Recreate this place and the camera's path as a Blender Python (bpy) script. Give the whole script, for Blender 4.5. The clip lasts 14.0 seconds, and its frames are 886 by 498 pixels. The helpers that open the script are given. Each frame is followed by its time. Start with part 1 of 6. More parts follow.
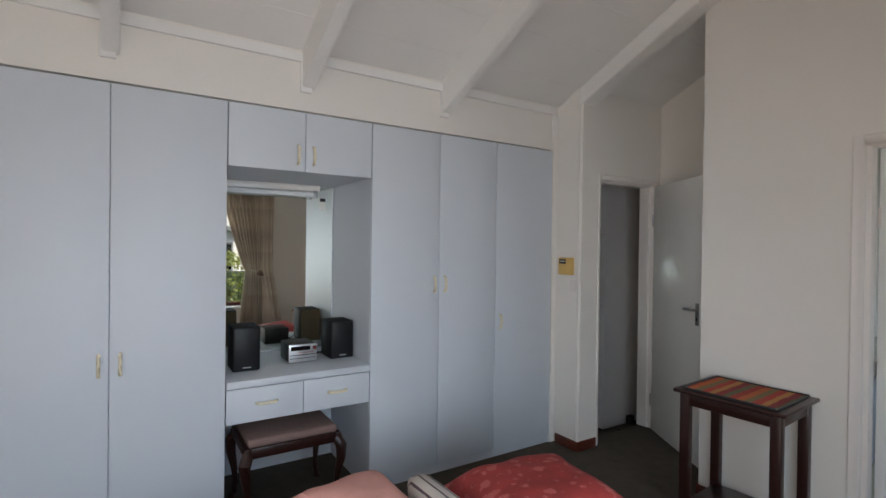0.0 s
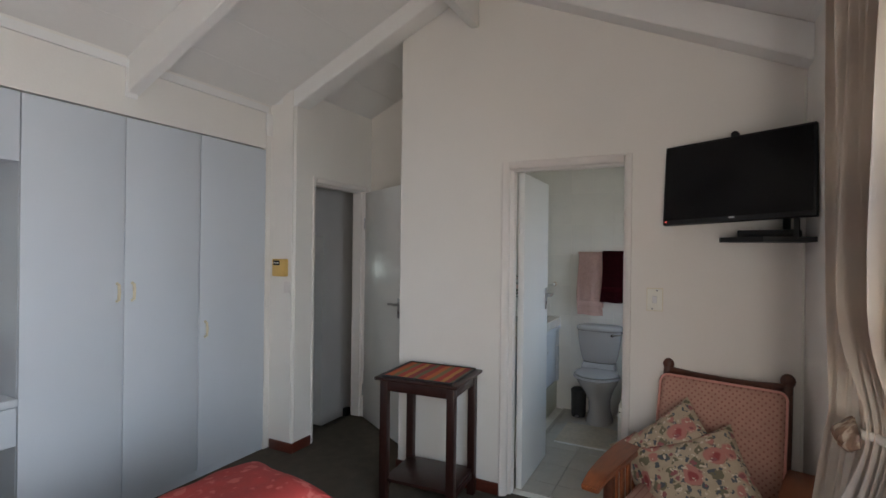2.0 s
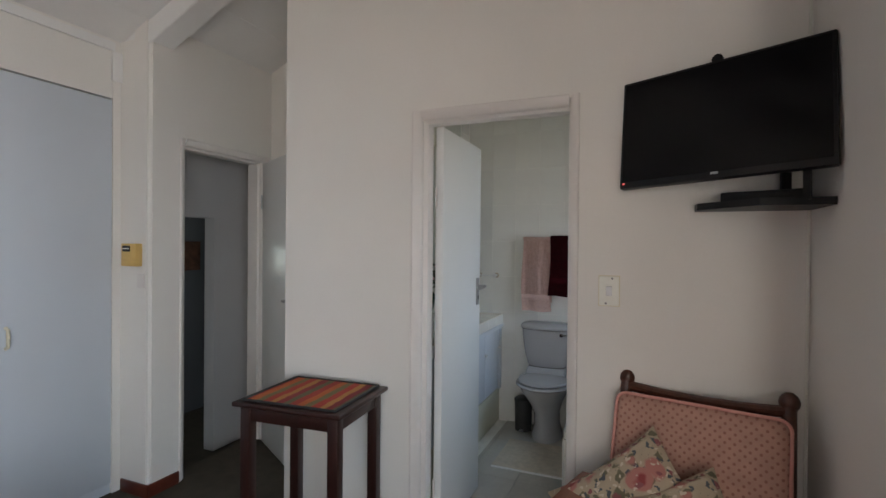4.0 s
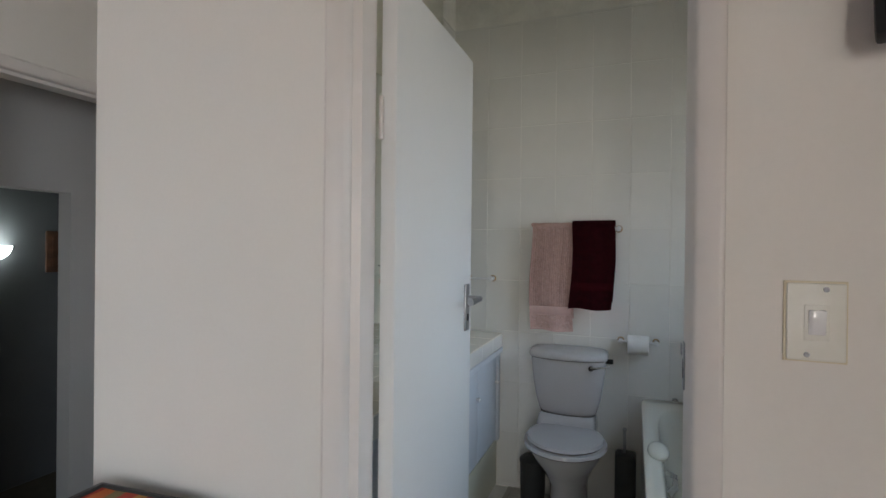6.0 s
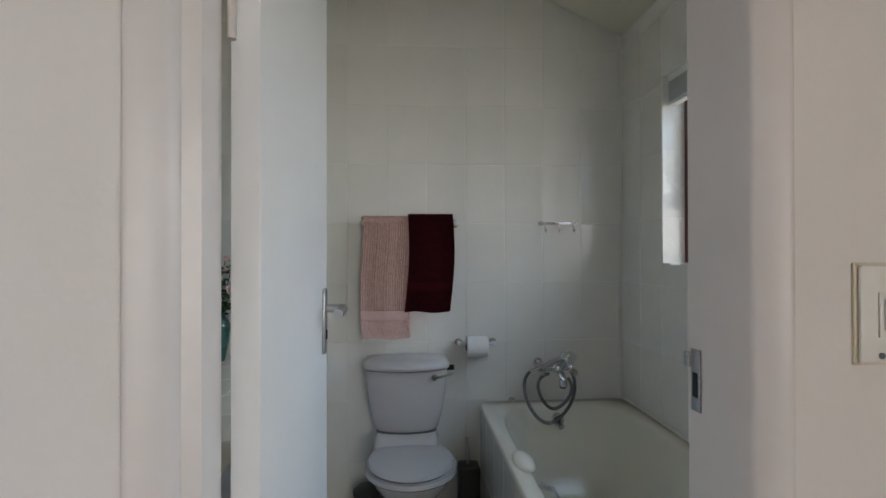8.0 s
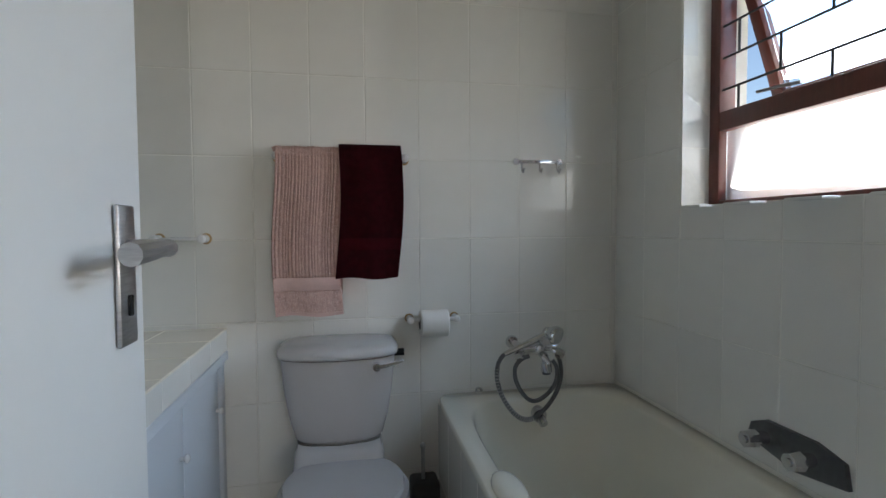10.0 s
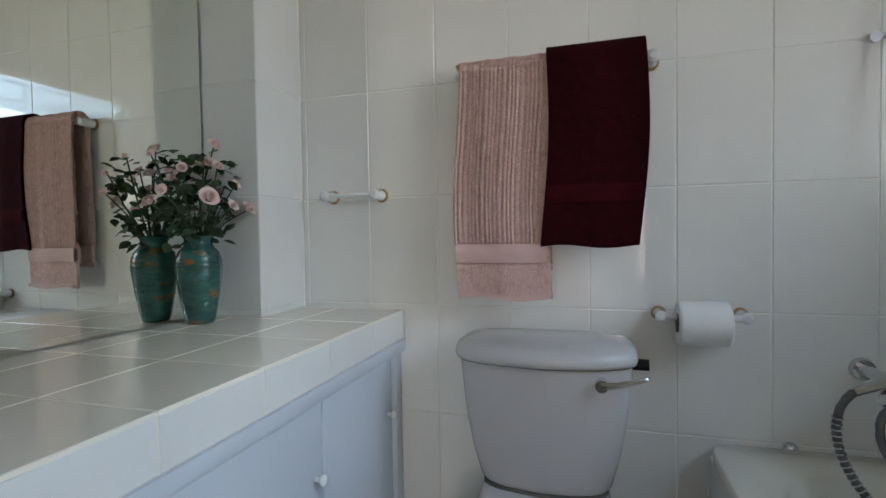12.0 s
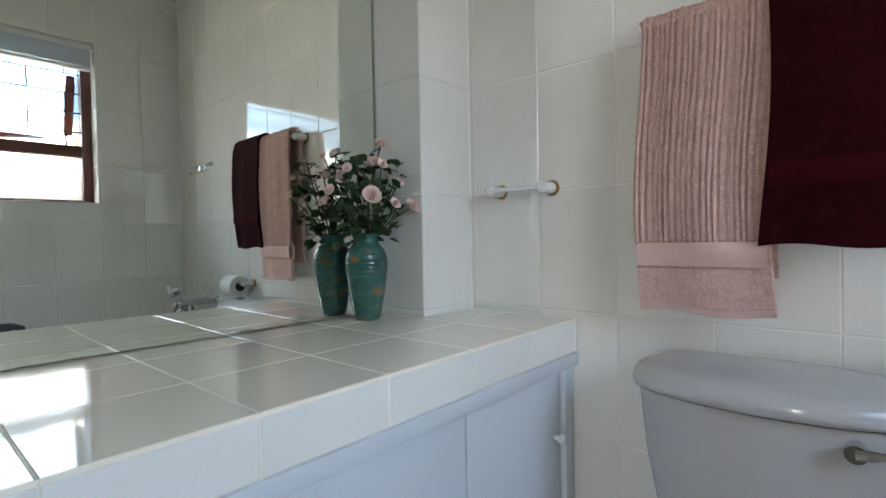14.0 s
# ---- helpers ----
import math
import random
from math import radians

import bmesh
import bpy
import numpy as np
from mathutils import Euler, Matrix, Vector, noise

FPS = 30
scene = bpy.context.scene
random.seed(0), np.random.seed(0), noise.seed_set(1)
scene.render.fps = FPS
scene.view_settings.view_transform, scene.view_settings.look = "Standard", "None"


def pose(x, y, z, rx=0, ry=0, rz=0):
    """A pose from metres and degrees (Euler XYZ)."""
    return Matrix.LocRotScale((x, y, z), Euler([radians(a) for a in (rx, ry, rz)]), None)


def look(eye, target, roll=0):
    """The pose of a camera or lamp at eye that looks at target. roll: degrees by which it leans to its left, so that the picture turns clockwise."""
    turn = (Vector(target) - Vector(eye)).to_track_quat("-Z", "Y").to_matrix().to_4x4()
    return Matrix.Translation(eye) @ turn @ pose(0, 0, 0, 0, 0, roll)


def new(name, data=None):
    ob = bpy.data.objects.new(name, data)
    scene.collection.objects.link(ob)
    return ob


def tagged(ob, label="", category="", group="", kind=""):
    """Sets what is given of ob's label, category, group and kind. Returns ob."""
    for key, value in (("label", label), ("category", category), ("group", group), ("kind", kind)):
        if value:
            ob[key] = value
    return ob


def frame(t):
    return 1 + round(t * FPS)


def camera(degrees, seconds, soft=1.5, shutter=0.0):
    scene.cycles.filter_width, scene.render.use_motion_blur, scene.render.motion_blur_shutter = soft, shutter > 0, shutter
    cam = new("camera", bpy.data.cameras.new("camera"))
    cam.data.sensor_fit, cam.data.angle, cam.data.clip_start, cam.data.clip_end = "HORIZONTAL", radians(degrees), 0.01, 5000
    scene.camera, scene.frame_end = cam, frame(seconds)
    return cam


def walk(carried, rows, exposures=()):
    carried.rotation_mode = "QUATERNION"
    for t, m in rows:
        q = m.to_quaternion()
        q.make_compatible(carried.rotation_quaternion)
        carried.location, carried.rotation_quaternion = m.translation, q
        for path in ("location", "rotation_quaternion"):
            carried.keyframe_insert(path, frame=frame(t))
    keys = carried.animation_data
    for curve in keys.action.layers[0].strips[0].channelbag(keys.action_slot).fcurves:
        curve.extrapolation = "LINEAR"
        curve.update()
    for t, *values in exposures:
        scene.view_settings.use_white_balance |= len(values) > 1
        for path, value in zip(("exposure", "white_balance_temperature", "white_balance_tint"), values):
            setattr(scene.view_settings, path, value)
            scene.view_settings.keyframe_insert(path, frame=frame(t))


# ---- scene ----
cam = camera(84.1, 14.0)
PATH = [
    (0, (0.97, -2.972, 1.528), (-0.719, -1.902, 1.514), 0.7),
    (0.5, (0.995, -2.936, 1.53), (-0.51, -1.619, 1.519), 0.6),
    (1, (1.044, -2.907, 1.531), (-0.267, -1.397, 1.526), 0.7),
    (1.5, (1.069, -2.899, 1.538), (-0.029, -1.227, 1.536), 0.7),
    (2, (1.086, -2.909, 1.538), (0.175, -1.129, 1.538), 0.7),
    (2.5, (1.077, -2.853, 1.538), (0.291, -1.014, 1.529), 0.5),
    (3, (1.083, -2.633, 1.524), (0.304, -0.791, 1.51), 0.4),
    (3.5, (1.086, -2.372, 1.508), (0.311, -0.528, 1.493), 0.5),
    (3.7, (1.074, -2.263, 1.485), (0.302, -0.418, 1.47), 0.5),
    (5.8, (0.69, -0.982, 1.39), (-0.088, 0.86, 1.379), 0.8),
    (6, (0.638, -0.908, 1.384), (-0.086, 0.956, 1.379), 0.6),
    (6.5, (0.519, -0.767, 1.354), (0.026, 1.171, 1.354), 0.5),
    (7, (0.429, -0.67, 1.358), (0.244, 1.322, 1.369), 0.3),
    (7.5, (0.357, -0.604, 1.362), (0.367, 1.395, 1.375), 0.2),
    (8, (0.314, -0.56, 1.353), (0.466, 1.434, 1.365), -0.1),
    (8.2, (0.317, -0.538, 1.344), (0.522, 1.451, 1.352), -0.4),
    (10.3, (0.368, 0.186, 1.2), (0.737, 2.15, 1.116), -0.3),
    (10.5, (0.37, 0.268, 1.175), (0.695, 2.24, 1.097), -0.3),
    (11, (0.391, 0.414, 1.148), (0.496, 2.41, 1.076), -0.5),
    (11.5, (0.41, 0.547, 1.114), (0.146, 2.528, 1.05), -0.8),
    (12, (0.423, 0.63, 1.095), (-0.152, 2.545, 1.037), -0.9),
    (12.5, (0.428, 0.686, 1.096), (-0.372, 2.518, 1.045), -1.0),
    (13, (0.445, 0.732, 1.099), (-0.537, 2.474, 1.054), -1.0),
    (13.5, (0.455, 0.772, 1.092), (-0.705, 2.4, 1.049), -1.1),
    (14, (0.457, 0.804, 1.086), (-0.854, 2.314, 1.045), -1.1),
]
walk(cam, [(t, look(eye, target, roll)) for t, eye, target, roll in PATH],
     exposures=[(0, 0.0), (3.7, 0.14), (6.5, 0.34), (8.2, 0.42), (9.5, 0.42), (10.5, 0.40), (11.5, 0.64), (12.5, 0.84), (14, 0.97)])

# ---- world and light ----
world = bpy.data.worlds.new("sky")
scene.world = world
world.use_nodes = True
wn = world.node_tree.nodes
sky = wn.new("ShaderNodeTexSky")
sky.sky_type, sky.sun_disc = "NISHITA", False
sky.sun_elevation, sky.sun_rotation = radians(40), radians(315)
wn["Background"].inputs["Strength"].default_value = 0.15
world.node_tree.links.new(sky.outputs["Color"], wn["Background"].inputs["Color"])


BACK_Y = -4.60
BW0, BW1 = 1.15, 1.53        # narrow opening added in the unseen bedroom end wall, for a fill lamp


def lamp(name, kind, m, energy, color=(1, 1, 1), **props):
    data = bpy.data.lights.new(name, kind)
    data.energy, data.color = energy, color
    if kind == "SUN":
        data.angle = radians(0.5)
    if kind == "AREA":
        data.shape, data.size, data.size_y = "RECTANGLE", props["size"], props["size_y"]
        data.spread = radians(props.get("spread", 180))
    if kind == "POINT":
        data.shadow_soft_size = props["size"]
    ob = new(name, data)
    ob.matrix_world = m
    return ob


lamp("sun", "SUN", look((-6, 6, 7.2), (0, 0, 0)), 5.0, (1, 0.95, 0.88))
# sky light in the openings of the two windows
lamp("bedroom_window_light", "AREA", look((1.77, -2.70, 1.45), (0, -2.45, 0.05)), 25, (0.54, 0.76, 1.0), size=1.25, size_y=1.35, spread=140)
# light that the sunlit ground and house outside throw back through the bedroom window
lamp("bedroom_window_bounce", "AREA", look((1.79, -2.90, 1.35), (0, -2.45, 1.40)), 16, (1.0, 0.92, 0.83), size=1.60, size_y=1.2)
# added fill lamp behind the viewpoint, brightens the gable wall; no source known there
lamp("back_window_light", "AREA", look((BW0 / 2 + BW1 / 2, BACK_Y - 0.06, 1.25), (1.0, 0, 1.95)), 20, (1.0, 0.94, 0.88), size=0.34, size_y=1.70)
lamp("bathroom_window_light", "AREA", look((1.74, 0.98, 1.84), (0.3, 0.95, 0.55)), 4.8, (0.46, 0.70, 1.0), size=0.95, size_y=0.70, spread=105)
# the same from the wall outside the bathroom
lamp("bathroom_window_bounce", "AREA", look((1.74, 0.98, 1.62), (0.0, 0.75, 2.45)), 5.4, (0.95, 0.92, 0.86), size=0.95, size_y=0.60)

# ---- materials ----
MATS = {}


def mat(name, color, rough=0.5, metal=0.0, var=0.06, scale=6.0, bump=0.0, bscale=60.0, coat=0.0, piece=0.0, fleck=None, spec=0.5, stretch=(1, 1, 1)):
    """A paint, stone, metal or cloth: base colour with stains at one scale and grain at another, and fine relief."""
    m = bpy.data.materials.new(name)
    m.use_nodes = True
    n, l = m.node_tree.nodes, m.node_tree.links
    b = n["Principled BSDF"]
    b.inputs["Roughness"].default_value, b.inputs["Metallic"].default_value = rough, metal
    b.inputs["Coat Weight"].default_value = coat
    b.inputs["Specular IOR Level"].default_value = spec
    co = n.new("ShaderNodeTexCoord")
    mp = n.new("ShaderNodeMapping")
    mp.inputs["Scale"].default_value = stretch
    l.new(co.outputs["Object"], mp.inputs["Vector"])
    big, fine = n.new("ShaderNodeTexNoise"), n.new("ShaderNodeTexNoise")
    big.inputs["Scale"].default_value, big.inputs["Detail"].default_value = scale, 5
    fine.inputs["Scale"].default_value, fine.inputs["Detail"].default_value = bscale, 3
    for t in (big, fine):
        l.new(mp.outputs["Vector"], t.inputs["Vector"])
    mixv = n.new("ShaderNodeMath")
    mixv.operation = "MULTIPLY_ADD"
    l.new(fine.outputs["Fac"], mixv.inputs[0])
    mixv.inputs[1].default_value = 0.35
    l.new(big.outputs["Fac"], mixv.inputs[2])
    ramp = n.new("ShaderNodeMapRange")
    ramp.inputs["From Min"].default_value, ramp.inputs["From Max"].default_value = 0.4, 0.95
    ramp.inputs["To Min"].default_value, ramp.inputs["To Max"].default_value = 1 - var, 1 + var
    l.new(mixv.outputs[0], ramp.inputs["Value"])
    last = ramp.outputs["Result"]
    if piece:
        info = n.new("ShaderNodeObjectInfo")
        pr = n.new("ShaderNodeMapRange")
        pr.inputs["To Min"].default_value, pr.inputs["To Max"].default_value = 1 - piece, 1 + piece
        l.new(info.outputs["Random"], pr.inputs["Value"])
        mu = n.new("ShaderNodeMath")
        mu.operation = "MULTIPLY"
        l.new(last, mu.inputs[0])
        l.new(pr.outputs["Result"], mu.inputs[1])
        last = mu.outputs[0]
    sc = n.new("ShaderNodeVectorMath")
    sc.operation = "SCALE"
    sc.inputs[0].default_value = color
    l.new(last, sc.inputs["Scale"])
    if fleck:
        vo = n.new("ShaderNodeTexNoise")
        vo.inputs["Scale"].default_value, vo.inputs["Detail"].default_value = fleck[1], 4
        l.new(mp.outputs["Vector"], vo.inputs["Vector"])
        st = n.new("ShaderNodeMapRange")
        st.inputs["From Min"].default_value, st.inputs["From Max"].default_value = fleck[2], fleck[2] + 0.08
        l.new(vo.outputs["Fac"], st.inputs["Value"])
        mx = n.new("ShaderNodeMix")
        mx.data_type = "RGBA"
        l.new(st.outputs["Result"], mx.inputs["Factor"])
        l.new(sc.outputs[0], mx.inputs["A"])
        mx.inputs["B"].default_value = (*fleck[0], 1)
        l.new(mx.outputs["Result"], b.inputs["Base Color"])
    else:
        l.new(sc.outputs[0], b.inputs["Base Color"])
    if bump:
        bp = n.new("ShaderNodeBump")
        bp.inputs["Strength"].default_value, bp.inputs["Distance"].default_value = bump, 0.004
        l.new(mixv.outputs[0], bp.inputs["Height"])
        l.new(bp.outputs["Normal"], b.inputs["Normal"])
    rr = n.new("ShaderNodeMapRange")
    rr.inputs["To Min"].default_value, rr.inputs["To Max"].default_value = max(0.0, rough * 0.85), min(1.0, rough * 1.15)
    l.new(big.outputs["Fac"], rr.inputs["Value"])
    l.new(rr.outputs["Result"], b.inputs["Roughness"])
    MATS[name] = m
    return m


def bands(name, colors, width, axis="Y", rough=0.9, wobble=1.0, bump=0.3):
    """Woven cloth with colour bands across one axis; colors: (start in 0..1, rgb)."""
    m = mat(name, colors[0][1], rough, 0, 0.1, 20, bump, 350)
    n, l = m.node_tree.nodes, m.node_tree.links
    co, sep = n.new("ShaderNodeTexCoord"), n.new("ShaderNodeSeparateXYZ")
    no = n.new("ShaderNodeTexNoise")
    no.inputs["Scale"].default_value = 25
    l.new(co.outputs["Object"], sep.inputs[0])
    l.new(co.outputs["Object"], no.inputs["Vector"])
    a = n.new("ShaderNodeMath")
    a.operation = "MULTIPLY_ADD"
    l.new(no.outputs["Fac"], a.inputs[0])
    a.inputs[1].default_value = 0.015 * wobble
    l.new(sep.outputs[axis], a.inputs[2])
    d = n.new("ShaderNodeMath")
    d.operation = "DIVIDE"
    l.new(a.outputs[0], d.inputs[0])
    d.inputs[1].default_value = width
    f = n.new("ShaderNodeMath")
    f.operation = "FRACT"
    l.new(d.outputs[0], f.inputs[0])
    r = n.new("ShaderNodeValToRGB")
    r.color_ramp.interpolation = "LINEAR" if wobble > 1.5 else "CONSTANT"
    els = r.color_ramp.elements
    els[0].position, els[0].color = colors[0][0], (*colors[0][1], 1)
    els[1].position, els[1].color = colors[1][0], (*colors[1][1], 1)
    for pos, c in colors[2:]:
        e = els.new(pos)
        e.color = (*c, 1)
    l.new(f.outputs[0], r.inputs["Fac"])
    l.new(r.outputs["Color"], n["Principled BSDF"].inputs["Base Color"])
    return m


WALL = mat("wall_paint", (0.785, 0.745, 0.69), 0.7, var=0.03, scale=1.5, bump=0.25, bscale=90)
CEIL = mat("ceiling_paint", (0.80, 0.78, 0.75), 0.75, var=0.03, scale=2, bump=0.2, bscale=50)
TRIM = mat("trim_gloss_paint", (0.74, 0.69, 0.645), 0.35, var=0.03, scale=4, bump=0.08, bscale=30)
LAM = mat("white_melamine", (0.60, 0.63, 0.67), 0.48, var=0.02, scale=2, bump=0.10, bscale=260)
LEAF = mat("door_gloss_paint", (0.78, 0.78, 0.76), 0.30, var=0.02, scale=2, bump=0.12, bscale=40)
GAP = mat("dark_gap", (0.12, 0.11, 0.10), 0.8)
CARPET = mat("carpet_pile", (0.088, 0.074, 0.058), 0.95, var=0.16, scale=12, bump=0.9, bscale=420, spec=0.1)
SKIRT = mat("stained_skirting", (0.10, 0.022, 0.012), 0.35, var=0.25, scale=8, bump=0.1, bscale=90, stretch=(1, 1, 6))
TILE = mat("wall_tile_glaze", (0.80, 0.785, 0.74), 0.07, var=0.03, scale=3, bump=0.012, bscale=14, coat=0.4, piece=0.02)
GROUTC = mat("pale_grout", (0.80, 0.74, 0.62), 0.8, var=0.06, scale=9, bump=0.2)
# counter tiles: warm light from above is put into their paler colour
CTILE = mat("counter_tile_lit_glaze", (0.92, 0.85, 0.72), 0.07, var=0.03, scale=3, bump=0.012, bscale=14, coat=0.5, piece=0.015)
GROUT = mat("grout", (0.82, 0.80, 0.74), 0.85, var=0.1, scale=9, bump=0.2)
FTILE = mat("floor_tile_glaze", (0.47, 0.435, 0.375), 0.3, var=0.10, scale=7, bump=0.04, bscale=30, piece=0.04)
BPAINT = mat("bathroom_paint", (0.68, 0.66, 0.54), 0.6, var=0.03, scale=2, bump=0.2, bscale=80)
# white ceramic taken down to grey: shade on the toilet is in the colour
CERAMT = mat("toilet_ceramic_shaded", (0.48, 0.465, 0.465), 0.14, var=0.015, scale=3, coat=0.4)
CERAM = mat("white_ceramic", (0.80, 0.79, 0.78), 0.10, var=0.015, scale=3, coat=0.5)
ENAMEL = mat("cream_bath_enamel", (0.80, 0.77, 0.67), 0.12, var=0.02, scale=3, coat=0.4)
CHROME = mat("chrome", (0.66, 0.66, 0.68), 0.10, 1.0, var=0.08, scale=30)
STEELD = mat("grey_steel", (0.16, 0.16, 0.17), 0.4, 1.0, var=0.15, scale=30)
TEAKL = mat("honey_wood", (0.23, 0.065, 0.022), 0.32, var=0.3, scale=9, bump=0.1, bscale=80, coat=0.25, stretch=(5, 1, 5))
STEEL = mat("brushed_steel", (0.42, 0.42, 0.43), 0.35, 1.0, var=0.15, scale=30, stretch=(1, 1, 8))
BRASS = mat("worn_brass", (0.42, 0.27, 0.12), 0.35, 1.0, var=0.3, scale=40)
CREAMP = mat("cream_plastic", (0.74, 0.66, 0.48), 0.4, var=0.05, scale=10)
IVORY = mat("ivory_plastic", (0.80, 0.78, 0.70), 0.35, var=0.04, scale=14)
SHELL = mat("brown_shell", (0.17, 0.10, 0.065), 0.4, var=0.5, scale=30, bump=0.2, bscale=120, fleck=((0.42, 0.33, 0.25), 26, 0.55), stretch=(1, 3, 0.5))
YELLOWP = mat("yellowed_plastic", (0.68, 0.44, 0.14), 0.4, var=0.08, scale=14)
BLACKP = mat("black_plastic", (0.007, 0.007, 0.008), 0.42, var=0.2, scale=20, spec=0.3)
SCREEN = mat("dark_screen_glass", (0.004, 0.004, 0.005), 0.16, var=0.1, spec=0.2)
BLACKW = mat("black_ash_veneer", (0.006, 0.006, 0.006), 0.7, var=0.25, scale=25, bump=0.06, bscale=200, spec=0.25, stretch=(1, 1, 0.1))
MDF = mat("brown_board", (0.16, 0.115, 0.07), 0.8, var=0.1, scale=20, bump=0.1, bscale=200)
SILVER = mat("silver_plastic", (0.50, 0.51, 0.52), 0.3, 0.6, var=0.05, scale=20)
MAHOG = mat("dark_mahogany", (0.024, 0.0065, 0.0045), 0.34, var=0.4, scale=9, bump=0.1, bscale=60, coat=0.08, stretch=(6, 6, 1))
TEAK = mat("red_brown_wood", (0.075, 0.021, 0.010), 0.35, var=0.35, scale=9, bump=0.1, bscale=80, coat=0.2, stretch=(5, 1, 5))
MERANTI = mat("varnished_window_wood", (0.11, 0.028, 0.020), 0.35, var=0.3, scale=12, bump=0.1, bscale=90, stretch=(1, 6, 1))
PINKC = mat("pink_upholstery", (0.45, 0.25, 0.19), 0.92, var=0.10, scale=25, bump=0.4, bscale=500)
FLORAL = mat("floral_cotton", (0.42, 0.33, 0.23), 0.9, var=0.12, scale=18, bump=0.3, bscale=400)
REDV = mat("red_velvet", (0.33, 0.035, 0.030), 0.8, var=0.25, scale=14, bump=0.5, bscale=300, fleck=((0.50, 0.12, 0.10), 20, 0.58))
PINKB = mat("pink_blanket", (0.62, 0.30, 0.25), 0.95, var=0.1, scale=20, bump=0.5, bscale=300)
SEATC = mat("dusty_pink_seat", (0.22, 0.145, 0.125), 0.95, var=0.1, scale=25, bump=0.4, bscale=400)
TOWELP = mat("pink_terry", (0.56, 0.37, 0.325), 0.98, var=0.16, scale=55, bump=1.0, bscale=420, spec=0.1, fleck=((0.63, 0.45, 0.405), 210, 0.52), stretch=(1, 1, 0.7))
BANDP = mat("pink_woven_band", (0.60, 0.41, 0.37), 0.9, var=0.08, scale=30, bump=0.4, bscale=500)
TOWELD = mat("burgundy_terry", (0.025, 0.0018, 0.004), 0.95, var=0.3, scale=40, bump=1.0, bscale=700, spec=0.08)
BANDD = mat("burgundy_woven_band", (0.036, 0.003, 0.006), 0.9, var=0.15, scale=30, bump=0.4, bscale=500, spec=0.06)
CURT = bands("curtain_cloth", [(0.0, (0.76, 0.69, 0.61)), (0.20, (0.60, 0.53, 0.47)), (0.28, (0.76, 0.69, 0.61)), (0.62, (0.50, 0.45, 0.42)), (0.74, (0.62, 0.56, 0.50)), (0.82, (0.76, 0.69, 0.61))], 0.62, "Z", 0.9, 2.0, 0.3)
RUNNER = bands("striped_runner_cloth", [(0.0, (0.36, 0.04, 0.025)), (0.16, (0.50, 0.12, 0.03)), (0.30, (0.20, 0.15, 0.06)), (0.44, (0.42, 0.05, 0.03)), (0.60, (0.48, 0.22, 0.06)), (0.72, (0.25, 0.03, 0.03)), (0.86, (0.14, 0.12, 0.06))], 0.24, "X", 0.95, 0.8, 0.4)
STRIPE = bands("striped_pillow_cloth", [(0.0, (0.55, 0.48, 0.42)), (0.6, (0.10, 0.06, 0.07)), (0.8, (0.55, 0.48, 0.42))], 0.035, "Y", 0.9, 0.2, 0.3)
MATC = mat("cream_bath_mat", (0.60, 0.52, 0.41), 0.98, var=0.12, scale=30, bump=1.0, bscale=400)
VASEM = mat("green_majolica", (0.025, 0.105, 0.085), 0.22, var=0.6, scale=14, bump=0.15, bscale=60, coat=0.4, fleck=((0.20, 0.11, 0.025), 15, 0.575), stretch=(1, 1, 2.2))
LEAFG = mat("rose_leaf", (0.028, 0.062, 0.020), 0.45, var=0.4, scale=30)
PETAL = mat("pale_pink_petal", (0.88, 0.66, 0.60), 0.7, var=0.12, scale=60)
PAPER = mat("toilet_paper", (0.82, 0.80, 0.77), 0.95, var=0.03, scale=30, bump=0.3, bscale=200)
CHARC = mat("charcoal_plastic", (0.03, 0.03, 0.03), 0.5, var=0.2, scale=20)
# far hall wall: the shade of its unlit room is put into the colour
HALLD = mat("hall_paint_in_shade", (0.16, 0.16, 0.17), 0.8, var=0.05, scale=2, bump=0.2, bscale=80)
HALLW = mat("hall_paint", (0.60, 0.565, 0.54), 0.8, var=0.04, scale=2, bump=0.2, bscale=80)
PICT = mat("brown_picture", (0.13, 0.055, 0.03), 0.5, var=0.5, scale=18)
RENDER = mat("peach_render", (0.62, 0.44, 0.34), 0.9, var=0.08, scale=4, bump=0.4, bscale=60)
OUTW = mat("white_render", (0.82, 0.78, 0.78), 0.9, var=0.05, scale=2)
ROOFM = mat("grey_roof", (0.20, 0.20, 0.21), 0.8, var=0.2, scale=6)
HEDGE = mat("hedge_leaf", (0.32, 0.34, 0.10), 0.5, var=0.5, scale=9)
# darker hedge green, paints the shade behind the leaves
HEDGEC = mat("hedge_inner_shade", (0.05, 0.07, 0.02), 0.8, var=0.5, scale=6)
LAWN = mat("lawn", (0.08, 0.13, 0.04), 0.95, var=0.3, scale=8, bump=0.6, bscale=50)
BLIND = mat("white_blind_slat", (0.74, 0.73, 0.70), 0.4, var=0.03, scale=10)
IRON = mat("black_iron", (0.015, 0.015, 0.016), 0.5, var=0.2, scale=20)


